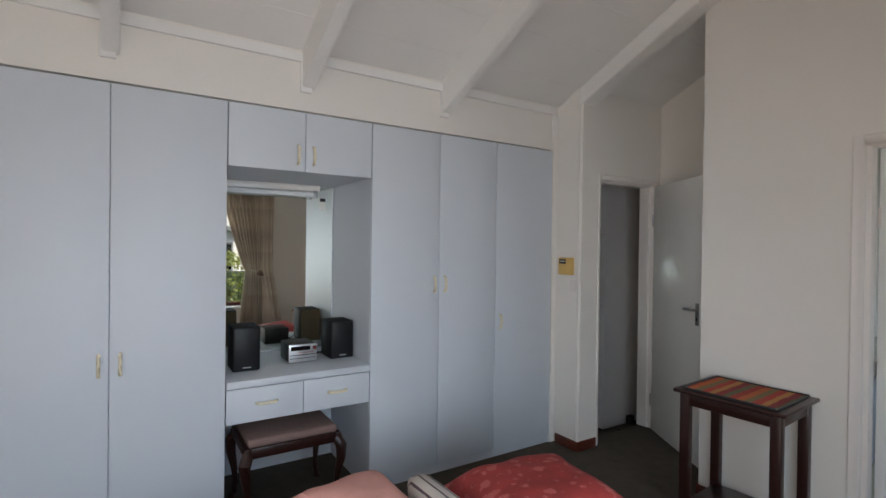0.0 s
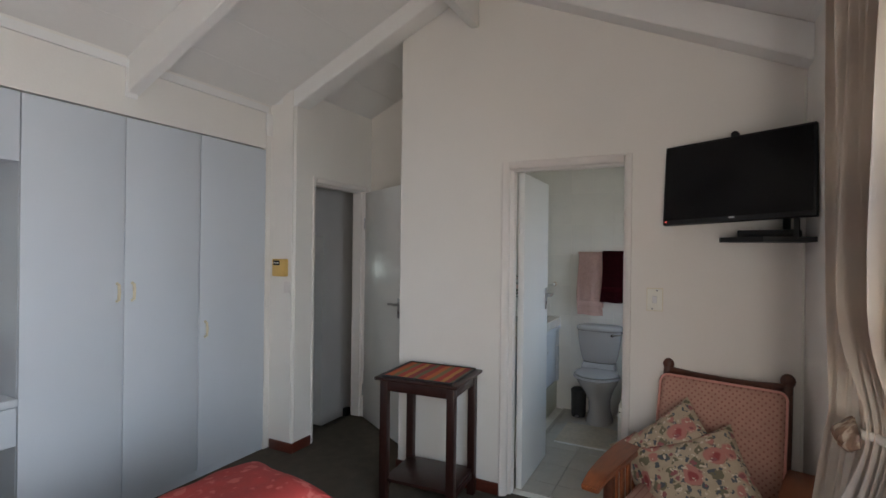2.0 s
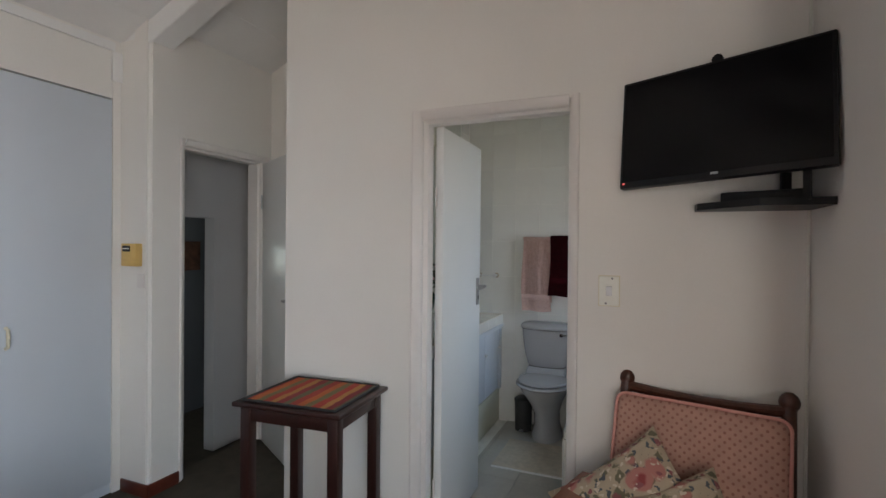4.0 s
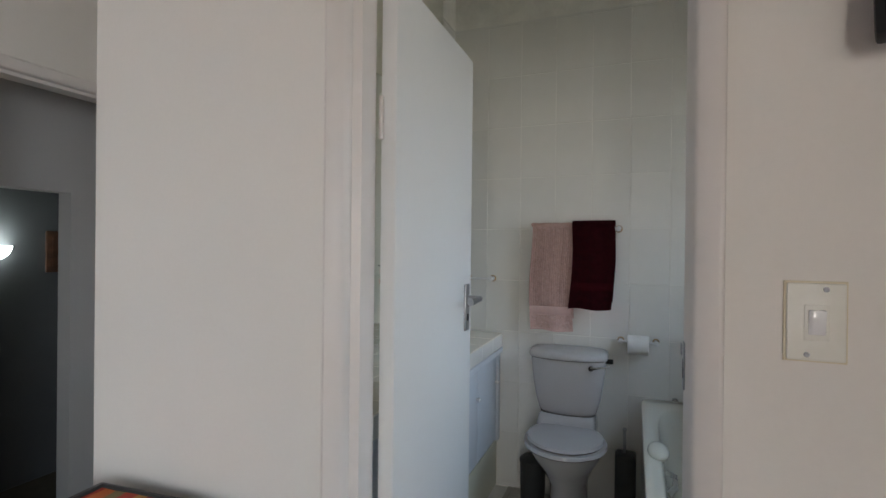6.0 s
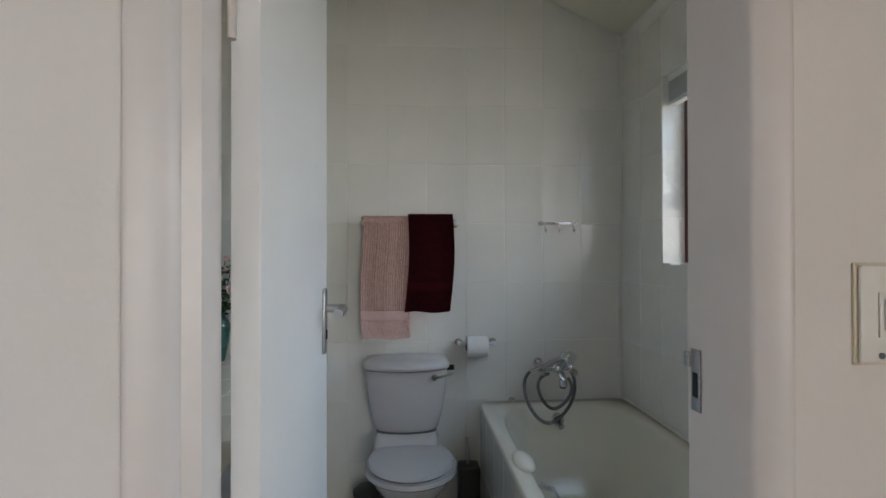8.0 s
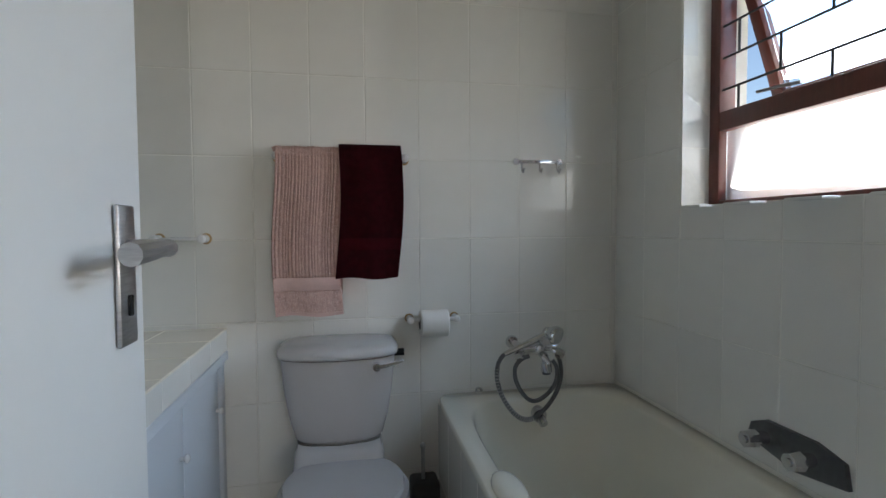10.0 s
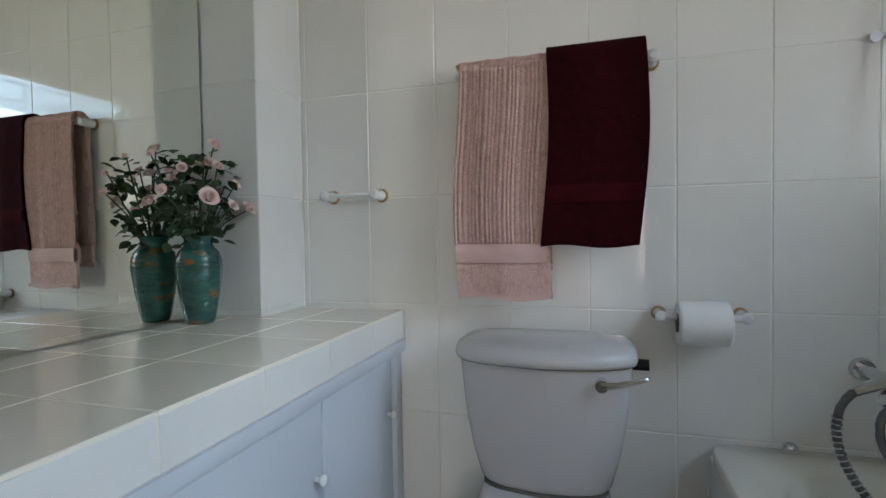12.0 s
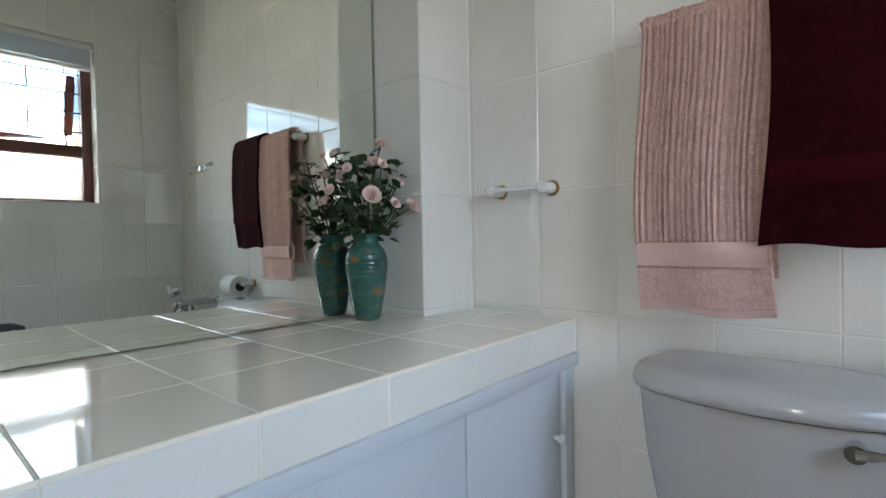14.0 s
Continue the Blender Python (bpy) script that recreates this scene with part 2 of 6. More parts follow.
def blossoms(m, layers, random_=1.0):
    """Scatters printed blossoms and leaves over a cloth: (rgb, scale, size, seed)."""
    n, l = m.node_tree.nodes, m.node_tree.links
    b = n["Principled BSDF"]
    last = b.inputs["Base Color"].links[0].from_socket
    co = n.new("ShaderNodeTexCoord")
    for color, scale, size, seed in layers:
        warp = n.new("ShaderNodeTexNoise")
        warp.inputs["Scale"].default_value = scale * 1.6
        mp = n.new("ShaderNodeMapping")
        mp.inputs["Location"].default_value = (seed, seed * 0.7, seed * 1.3)
        add = n.new("ShaderNodeVectorMath")
        add.operation = "MULTIPLY_ADD"
        add.inputs[1].default_value = (0.05, 0.05, 0.05)
        v = n.new("ShaderNodeTexVoronoi")
        v.inputs["Scale"].default_value = scale
        v.inputs["Randomness"].default_value = random_
        l.new(co.outputs["Object"], warp.inputs["Vector"])
        l.new(co.outputs["Object"], mp.inputs["Vector"])
        l.new(warp.outputs["Color"], add.inputs[0])
        l.new(mp.outputs["Vector"], add.inputs[2])
        l.new(add.outputs[0], v.inputs["Vector"])
        st = n.new("ShaderNodeMapRange")
        st.inputs["From Min"].default_value, st.inputs["From Max"].default_value = size + 0.06, size
        l.new(v.outputs["Distance"], st.inputs["Value"])
        mx = n.new("ShaderNodeMix")
        mx.data_type = "RGBA"
        l.new(st.outputs["Result"], mx.inputs["Factor"])
        l.new(last, mx.inputs["A"])
        mx.inputs["B"].default_value = (*color, 1)
        last = mx.outputs["Result"]
    l.new(last, b.inputs["Base Color"])


blossoms(FLORAL, [((0.15, 0.13, 0.08), 19, 0.34, 3.1), ((0.08, 0.09, 0.10), 26, 0.28, 8.3), ((0.42, 0.17, 0.14), 8.5, 0.34, 5.7), ((0.28, 0.05, 0.05), 8.5, 0.17, 5.7), ((0.26, 0.09, 0.09), 17, 0.20, 7.7), ((0.58, 0.48, 0.36), 30, 0.22, 1.9)])


def lattice(m, color, pitch, size):
    """Small woven dots in staggered rows over the upright face of a cloth."""
    n, l = m.node_tree.nodes, m.node_tree.links
    b = n["Principled BSDF"]
    last = b.inputs["Base Color"].links[0].from_socket
    co, sep, com, mp = n.new("ShaderNodeTexCoord"), n.new("ShaderNodeSeparateXYZ"), n.new("ShaderNodeCombineXYZ"), n.new("ShaderNodeMapping")
    l.new(co.outputs["Object"], sep.inputs[0])
    l.new(sep.outputs["X"], com.inputs["X"])
    l.new(sep.outputs["Z"], com.inputs["Y"])
    l.new(com.outputs[0], mp.inputs["Vector"])
    mp.inputs["Rotation"].default_value = (0, 0, radians(45))
    v = n.new("ShaderNodeTexVoronoi")
    v.voronoi_dimensions = "2D"
    v.inputs["Scale"].default_value, v.inputs["Randomness"].default_value = 1 / pitch, 0.06
    l.new(mp.outputs["Vector"], v.inputs["Vector"])
    st, mx = n.new("ShaderNodeMapRange"), n.new("ShaderNodeMix")
    st.inputs["From Min"].default_value, st.inputs["From Max"].default_value = size + 0.10, size
    l.new(v.outputs["Distance"], st.inputs["Value"])
    mx.data_type = "RGBA"
    l.new(st.outputs["Result"], mx.inputs["Factor"])
    l.new(last, mx.inputs["A"])
    mx.inputs["B"].default_value = (*color, 1)
    l.new(mx.outputs["Result"], b.inputs["Base Color"])


lattice(PINKC, (0.30, 0.135, 0.10), 0.021, 0.17)
blossoms(REDV, [((0.46, 0.10, 0.08), 13, 0.27, 4.0)])


def translucent(m, share, color):
    """Lets part of the daylight through a cloth."""
    n, l = m.node_tree.nodes, m.node_tree.links
    t, mx = n.new("ShaderNodeBsdfTranslucent"), n.new("ShaderNodeMixShader")
    t.inputs["Color"].default_value = (*color, 1)
    mx.inputs["Fac"].default_value = share
    l.new(n["Principled BSDF"].outputs[0], mx.inputs[1])
    l.new(t.outputs[0], mx.inputs[2])
    l.new(mx.outputs[0], n["Material Output"].inputs["Surface"])


translucent(CURT, 0.42, (0.92, 0.85, 0.75))
translucent(HEDGE, 0.35, (0.45, 0.50, 0.10))


def mirror_mat():
    m = bpy.data.materials.new("mirror_silver")
    m.use_nodes = True
    b = m.node_tree.nodes["Principled BSDF"]
    b.inputs["Base Color"].default_value = (0.88, 0.91, 0.85, 1)
    b.inputs["Metallic"].default_value, b.inputs["Roughness"].default_value = 1.0, 0.01
    return m


def glass_mat(name, rough, color=(1, 1, 1)):
    m = bpy.data.materials.new(name)
    m.use_nodes = True
    b = m.node_tree.nodes["Principled BSDF"]
    b.inputs["Base Color"].default_value = (*color, 1)
    b.inputs["Transmission Weight"].default_value, b.inputs["Roughness"].default_value = 1.0, rough
    b.inputs["IOR"].default_value = 1.45
    return m


def glow(name, color, strength):
    m = bpy.data.materials.new(name)
    m.use_nodes = True
    b = m.node_tree.nodes["Principled BSDF"]
    b.inputs["Base Color"].default_value = (0.8, 0.8, 0.8, 1)
    b.inputs["Emission Color"].default_value, b.inputs["Emission Strength"].default_value = (*color, 1), strength
    return m


MIRROR = mirror_mat()
GLASS = glass_mat("clear_glass", 0.0)
FROST = glass_mat("frosted_glass", 0.45, (0.95, 0.96, 1.0))
LAMPG = glow("lit_glass_shade", (0.85, 1.0, 0.95), 6.0)
LED = glow("red_standby_light", (1, 0.05, 0.03), 3.0)


# ---- mesh helpers ----
def box(bm, x0, x1, y0, y1, z0, z1, r=0.0, seg=2):
    vs = bmesh.ops.create_cube(bm, size=1.0, matrix=Matrix.LocRotScale(((x0 + x1) / 2, (y0 + y1) / 2, (z0 + z1) / 2), None, (x1 - x0, y1 - y0, z1 - z0)))["verts"]
    if r:
        es = list({e for v in vs for e in v.link_edges})
        bmesh.ops.bevel(bm, geom=es, offset=r, segments=seg, affect="EDGES", profile=0.5)
    return bm


def bx(*a, **k):
    return box(bmesh.new(), *a, **k)


def prism(bm, pts, axis, a, b):
    """A polygon given in the two other axes (in order), drawn out along an axis from a to b."""
    def at(p, q):
        return {"x": (q, p[0], p[1]), "y": (p[0], q, p[1]), "z": (p[0], p[1], q)}[axis]
    lo, hi = [bm.verts.new(at(p, a)) for p in pts], [bm.verts.new(at(p, b)) for p in pts]
    bm.faces.new(lo), bm.faces.new(hi[::-1])
    for i in range(len(pts)):
        j = (i + 1) % len(pts)
        bm.faces.new((lo[i], hi[i], hi[j], lo[j]))
    bmesh.ops.recalc_face_normals(bm, faces=bm.faces)
    return bm


def rod(bm, p0, p1, r0, r1=None, n=12):
    p0, p1 = Vector(p0), Vector(p1)
    d = p1 - p0
    m = Matrix.Translation((p0 + p1) / 2) @ d.to_track_quat("Z", "Y").to_matrix().to_4x4()
    bmesh.ops.create_cone(bm, cap_ends=True, segments=n, radius1=r0, radius2=r0 if r1 is None else r1, depth=d.length, matrix=m)
    return bm


def ball(bm, c, r, sx=1, sy=1, sz=1, u=12, v=8):
    bmesh.ops.create_uvsphere(bm, u_segments=u, v_segments=v, radius=r, matrix=Matrix.LocRotScale(c, None, (sx, sy, sz)))
    return bm


def lathe(bm, profile, c=(0, 0, 0), n=24, sx=1.0, sy=1.0):
    rings = [[bm.verts.new((c[0] + r * sx * math.cos(2 * math.pi * i / n), c[1] + r * sy * math.sin(2 * math.pi * i / n), c[2] + z)) for i in range(n)] for r, z in profile]
    for a, b in zip(rings, rings[1:]):
        for i in range(n):
            bm.faces.new((a[i], a[(i + 1) % n], b[(i + 1) % n], b[i]))
    bm.faces.new(rings[0][::-1]), bm.faces.new(rings[-1])
    return bm


def tube(bm, pts, r, n=8):
    pts = [Vector(p) for p in pts]
    rings, up = [], Vector((0.123, 0.31, 0.94)).normalized()
    for i, p in enumerate(pts):
        d = (pts[min(i + 1, len(pts) - 1)] - pts[max(i - 1, 0)]).normalized()
        a = d.cross(up).normalized()
        b = d.cross(a)
        rr = r[i] if isinstance(r, (list, tuple)) else r
        rings.append([bm.verts.new(p + rr * (math.cos(2 * math.pi * k / n) * a + math.sin(2 * math.pi * k / n) * b)) for k in range(n)])
    for a, b in zip(rings, rings[1:]):
        for k in range(n):
            bm.faces.new((a[k], a[(k + 1) % n], b[(k + 1) % n], b[k]))
    bm.faces.new(rings[0][::-1]), bm.faces.new(rings[-1])
    bmesh.ops.recalc_face_normals(bm, faces=bm.faces)
    return bm


def grid(bm, f, nu, nv, thick=0.0):
    """A sheet f(u, v) for u and v in 0..1, with a thickness along its normals."""
    vs = [[bm.verts.new(f(i / nu, j / nv)) for j in range(nv + 1)] for i in range(nu + 1)]
    fs = [bm.faces.new((vs[i][j], vs[i + 1][j], vs[i + 1][j + 1], vs[i][j + 1])) for i in range(nu) for j in range(nv)]
    bmesh.ops.recalc_face_normals(bm, faces=fs)
    if thick:
        bmesh.ops.solidify(bm, geom=fs, thickness=thick)
    return bm


def cloth(bm, f, nu, nv, off):
    """A sheet f(u, v) with its back set off by a vector and its rim closed."""
    off = Vector(off)
    a = [[bm.verts.new(f(i / nu, j / nv)) for j in range(nv + 1)] for i in range(nu + 1)]
    b = [[bm.verts.new(v.co + off) for v in col] for col in a]
    for i in range(nu):
        for j in range(nv):
            bm.faces.new((a[i][j], a[i + 1][j], a[i + 1][j + 1], a[i][j + 1]))
            bm.faces.new((b[i][j + 1], b[i + 1][j + 1], b[i + 1][j], b[i][j]))
    for j in range(nv):
        bm.faces.new((a[0][j], a[0][j + 1], b[0][j + 1], b[0][j]))
        bm.faces.new((a[nu][j + 1], a[nu][j], b[nu][j], b[nu][j + 1]))
    for i in range(nu):
        bm.faces.new((a[i + 1][0], a[i][0], b[i][0], b[i + 1][0]))
        bm.faces.new((a[i][nv], a[i + 1][nv], b[i + 1][nv], b[i][nv]))
    bmesh.ops.recalc_face_normals(bm, faces=bm.faces)
    return bm


def cushion(bm, w, h, t, n=14, sag=0.0):
    """A stuffed cushion lying in its own xy plane, with pulled-in sides and pointed corners."""
    for s in (1, -1):
        vs = {}
        for i in range(n + 1):
            for j in range(n + 1):
                u, v = 2 * i / n - 1, 2 * j / n - 1
                k = (1 - u ** 4) * (1 - v ** 4)
                x, y = u * w / 2 * (1 - 0.10 * (1 - v * v) * abs(u)), v * h / 2 * (1 - 0.10 * (1 - u * u) * abs(v))
                z = s * t / 2 * max(k, 0) ** 0.55 + 0.012 * noise.noise((x * 9, y * 9, s))
                vs[i, j] = bm.verts.new((x, y, z if 0 < i < n and 0 < j < n else 0))
        for i in range(n):
            for j in range(n):
                q = (vs[i, j], vs[i + 1, j], vs[i + 1, j + 1], vs[i, j + 1])
                bm.faces.new(q if s > 0 else q[::-1])
    bmesh.ops.remove_doubles(bm, verts=bm.verts, dist=1e-5)
    return bm


def mesh_of(name, bm, material, smooth=None):
    me = bpy.data.meshes.new(name)
    bm.to_mesh(me)
    bm.free()
    me.materials.append(material)
    me.shade_smooth()
    me.set_sharp_from_angle(angle=radians(smooth or 35))
    return me


def thing(name, loc, label, category, group="", kind="", m=None):
    ob = new(name)
    ob.matrix_world = m if m else Matrix.Translation(loc)
    ob.empty_display_size = 0.1
    return tagged(ob, label, category, group, kind)


def part(name, bm, material, parent, label="", local=False, smooth=None):
    """One mesh under a thing or part. Places are in the world, unless local."""
    if not local:
        root = parent
        while root.parent:
            root = root.parent
        bmesh.ops.transform(bm, matrix=root.matrix_basis.inverted(), verts=bm.verts)
    ob = new(name, mesh_of(name, bm, material, smooth))
    ob.parent = parent
    return tagged(ob, label)


def solid(name, bm, material, label="", category="", kind="", group="", smooth=None):
    return tagged(new(name, mesh_of(name, bm, material, smooth)), label, category, group, kind)


def setting(name, bm, material, label, category):
    return solid(name, bm, material, label, category, "structure")


RIDGE, SLOPE, TOP = -0.158, 0.445, 3.36


def roof(x):
    return TOP - SLOPE * abs(x - RIDGE)

# ---- the large structure ----
WX, DX, CX = -1.815, -0.735, -1.575        # wardrobe face, passage corner, passage side wall
EX, BX, BY = 1.565, 1.43, 1.902            # bedroom window wall, bathroom window wall, bathroom end wall
BACK = BACK_Y

setting("floor_bedroom", bx(-2.72, 1.85, BACK - 0.2, 0.06, -0.12, 0.0), CARPET, "grey-brown carpet covering the bedroom floor", "carpet")
setting("floor_passage", bx(-1.70, -0.60, 0.06, 0.95, -0.12, 0.0), CARPET, "grey-brown carpet in the short passage", "carpet")
setting("floor_hall", bx(-3.6, -1.70, -0.6, 2.6, -0.30, -0.18), CARPET, "dim carpet one step down in the hall", "carpet")
setting("floor_bathroom", bx(-0.60, 1.60, 0.06, 2.1, -0.12, -0.008), GROUT, "pale tiled bathroom floor with grey joints", "floor")


def gable(x0, x1, z0):
    """Outline of a wall from x0 to x1 that goes up to the roof."""
    pts = [(x0, z0), (x1, z0), (x1, roof(x1))]
    if x0 < RIDGE < x1:
        pts.append((RIDGE, TOP))
    return pts + [(x0, roof(x0))]


bm = bmesh.new()
prism(bm, gable(DX, 0.022, -0.05), "y", 0.0, 0.13)
prism(bm, gable(0.022, 0.763, 2.071), "y", 0.0, 0.13)
prism(bm, gable(0.763, EX, -0.05), "y", 0.0, 0.13)
setting("wall_gable", bm, WALL, "off-white plastered gable wall with a bathroom doorway", "wall")
bm = bmesh.new()
prism(bm, gable(-2.72, BW0, -0.05), "y", BACK - 0.2, BACK)
prism(bm, gable(BW1, EX + 0.25, -0.05), "y", BACK - 0.2, BACK)
prism(bm, gable(BW0, BW1, 2.15), "y", BACK - 0.2, BACK)
box(bm, BW0, BW1, BACK - 0.2, BACK, -0.05, 0.35)
setting("wall_back", bm, WALL, "off-white plastered bedroom end wall with an added window opening", "wall")
# window wall of the bedroom with its opening
W0, W1, WZ0, WZ1 = -4.32, -1.22, 0.62, 2.16
bm = bmesh.new()
box(bm, EX, EX + 0.24, BACK, W0, -0.05, roof(EX))
box(bm, EX, EX + 0.24, W1, 0.13, -0.05, roof(EX))
box(bm, EX, EX + 0.24, W0, W1, -0.05, WZ0)
box(bm, EX, EX + 0.24, W0, W1, WZ1, roof(EX))
setting("wall_window", bm, WALL, "off-white plastered wall with the bedroom window", "wall")
setting("wall_wardrobe", bx(-2.72, -2.55, BACK, -0.155, -0.05, 2.75), WALL, "plain plastered wall behind the wardrobes", "wall")
setting("bulkhead", bx(-2.55, WX - 0.004, BACK, -0.155, 2.283, 2.63), WALL, "plastered strip of wall above the wardrobes", "wall")
# pier at the end of the wardrobes and the passage side wall with door 2
bm = bmesh.new()
box(bm, -2.72, CX, -0.155, 0.056, -0.3, roof(-1.815))
box(bm, -1.70, CX, -0.155, 0.056, roof(-1.815), roof(CX) - 0.01)
box(bm, -1.70, CX, 0.764, 0.92, -0.3, roof(CX) - 0.01)
box(bm, -1.70, CX, 0.056, 0.764, 2.071, roof(CX) - 0.01)
bmesh.ops.bevel(bm, geom=[e for e in bm.edges if abs(e.verts[0].co.y + 0.155) < 1e-4 and abs(e.verts[1].co.y + 0.155) < 1e-4 and abs(e.verts[0].co.x - CX) < 1e-4 and abs(e.verts[1].co.x - CX) < 1e-4], offset=0.02, segments=3, affect="EDGES")
setting("wall_passage_side", bm, WALL, "off-white plastered passage wall with a doorway", "wall")
bm = bmesh.new()
prism(bm, gable(CX, -0.66, -0.05), "y", 0.82, 0.95)
setting("wall_passage_end", bm, WALL, "off-white plastered wall at the passage end", "wall")
bm = bmesh.new()
prism(bm, gable(DX, -0.600, -0.05), "y", 0.13, 2.02)
setting("wall_bath_side", bm, BPAINT, "cream painted bathroom wall behind the mirror", "wall")

LOW = 0.185
bm = bmesh.new()
prism(bm, [(-0.60, roof(-0.60) - LOW), (RIDGE, TOP - LOW), (BX + 0.2, roof(BX + 0.2) - LOW), (BX + 0.2, roof(BX + 0.2) - LOW + 0.03), (RIDGE, TOP - LOW + 0.03), (-0.60, roof(-0.60) - LOW + 0.03)], "y", 0.13, BY + 0.1)
setting("ceiling_bathroom", bm, BPAINT, "cream painted sloping bathroom ceiling", "ceiling")

# hall beyond door 2
bm = bmesh.new()
box(bm, -2.20, -2.10, 0.777, 2.6, -0.3, 2.5)
box(bm, -2.20, -2.10, -0.6, 0.777, 1.65, 2.5)
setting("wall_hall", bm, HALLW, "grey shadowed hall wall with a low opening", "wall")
setting("wall_hall_far", bx(-3.2, -3.05, -0.6, 2.6, -0.3, 2.5), HALLD, "grey wall beyond the hall, the room's shade in its colour", "wall")
bm = bmesh.new()
box(bm, -3.2, -1.70, 2.45, 2.6, -0.3, 2.5)
box(bm, -3.2, -2.72, -0.6, -0.45, -0.3, 2.5)
box(bm, -2.72, -2.60, -0.6, -0.156, -0.3, -0.06)
box(bm, -1.71, -1.69, 0.92, 2.6, -0.3, 2.5)
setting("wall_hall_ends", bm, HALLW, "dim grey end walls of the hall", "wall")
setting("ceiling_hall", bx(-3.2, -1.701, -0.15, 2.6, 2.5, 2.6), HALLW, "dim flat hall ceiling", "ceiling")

# sloped ceiling of the whole gable, board by board in one mesh
bm = bmesh.new()
for side in (-1, 1):
    edge = -2.74 if side < 0 else EX + 0.45
    n = 9
    xs = [RIDGE + (edge - RIDGE) * i / n for i in range(n + 1)]
    for a, b in zip(xs, xs[1:]):
        lo, hi = min(a, b) + 0.001, max(a, b) - 0.001
        prism(bm, [(lo, roof(lo)), (hi, roof(hi)), (hi, roof(hi) + 0.02), (lo, roof(lo) + 0.02)], "y", BACK - 0.2, 2.1)
prism(bm, [(-2.74, roof(-2.74) + 0.021), (RIDGE, TOP + 0.021), (EX + 0.45, roof(EX + 0.45) + 0.021), (EX + 0.45, roof(EX + 0.45) + 0.1), (RIDGE, TOP + 0.1), (-2.74, roof(-2.74) + 0.1)], "y", BACK - 0.2, 2.1)
setting("ceiling", bm, CEIL, "white painted sloping board ceiling", "ceiling")


def rafter(y0, y1, side, drop, end):
    """A painted roof beam along one slope."""
    x1 = RIDGE + 0.03 * side
    pts = [(end, roof(end) - drop), (end, roof(end) - 0.001), (x1, roof(x1) - 0.001), (x1, roof(x1) - drop)]
    bm = prism(bmesh.new(), pts, "y", y0, y1)
    bmesh.ops.bevel(bm, geom=list(bm.edges), offset=0.005, segments=2, affect="EDGES")
    return solid("roof_beam", bm, CEIL, "white painted sloping roof beam under the ceiling", "beam", group="roof beams")


for y in (-1.235, -2.165, -3.095, -4.02):
    rafter(y, y + 0.07, -1, 0.215, WX - 0.01)
    rafter(y, y + 0.07, 1, 0.215, EX)
rafter(-0.15, -0.002, -1, 0.130, CX - 0.24)
rafter(-0.15, -0.002, 1, 0.170, EX)
bm = bx(RIDGE - 0.06, RIDGE + 0.0, BACK, -0.004, 2.965, 3.30, r=0.006)
solid("ridge_beam", bm, CEIL, "white painted ridge beam along the ceiling top", "beam")
# cornice strip over the wardrobes with the shadow line
bm = bmesh.new()
for a, b in ((BACK, -4.02), (-3.95, -3.095), (-3.025, -2.165), (-2.095, -1.235), (-1.165, -0.20)):
    box(bm, WX - 0.003, WX + 0.016, a, b, 2.553, 2.60)
setting("cornice", bm, CEIL, "white cornice strip under the ceiling edge", "trim")
for y in (-3.095, -2.165, -1.235, -0.20):
    solid("beam_plate", bx(WX - 0.003, WX + 0.012, y - 0.012, y + 0.055, 2.385, 2.553, r=0.003), CEIL, "white end plate below a roof beam", "plate", group="beam end plates")


def skirting(name, *boxes):
    bm = bmesh.new()
    for b in boxes:
        box(bm, *b, r=0.006)
    return setting(name, bm, SKIRT, "red-brown stained wooden skirting board", "baseboard")


skirting("baseboard_pier", (WX + 0.022, CX + 0.014, -0.170, -0.1555, 0, 0.075))
skirting("baseboard_passage", (CX + 0.0005, CX + 0.014, -0.155, 0.040, 0, 0.075))
skirting("baseboard_gable", (DX - 0.012, 0.008, -0.015, -0.0005, 0, 0.075), (0.777, EX, -0.015, -0.0005, 0, 0.075))
skirting("baseboard_corner", (DX - 0.013, DX - 0.0005, 0.0, 0.42, 0, 0.075))


def door_frame(name, width, along, depth=0.13, stops=(0.020, 0.003), reach=0.105):
    """A pressed door frame standing in its own xz plane, opening from 0 to width; its folded face looks to -y."""
    root = thing(name, (0, 0, 0), "cream painted pressed-metal door frame", "door frame", kind="structure", m=along)
    for s, e, stop, back in ((1, 0.0, stops[0], reach), (-1, width, stops[1], depth + 0.004)):
        fold = [(-0.043, -0.0006), (-0.043, -0.010), (-0.040, -0.013), (-0.034, -0.013), (-0.005, 0.003), (0.0, 0.010), (0.0, 0.034), (stop, 0.042), (stop, back), (-0.030, back), (-0.030, -0.0006)]
        b = prism(bmesh.new(), [(e + s * u, y) for u, y in fold], "z", 0, 2.083)
        part("jamb", b, TRIM, root, local=True, smooth=50)
    fold = [(2.083, -0.0006), (2.083, -0.010), (2.080, -0.013), (2.074, -0.013), (2.045, 0.003), (2.040, 0.010), (2.040, 0.034), (2.028, 0.042), (2.028, reach), (2.070, reach), (2.070, -0.0006)]
    b = prism(bmesh.new(), [(y, z) for z, y in fold], "x", 0.0005, width - 0.0005)
    part("frame_head", b, TRIM, root, local=True, smooth=50)
    return root


door_frame("door_frame_bathroom", 0.679, pose(0.053, 0, 0))
door_frame("door_frame_passage", 0.65, pose(CX, 0.085, 0.008, 0, 0, 90), 0.125, (0.012, 0.012), 0.12)


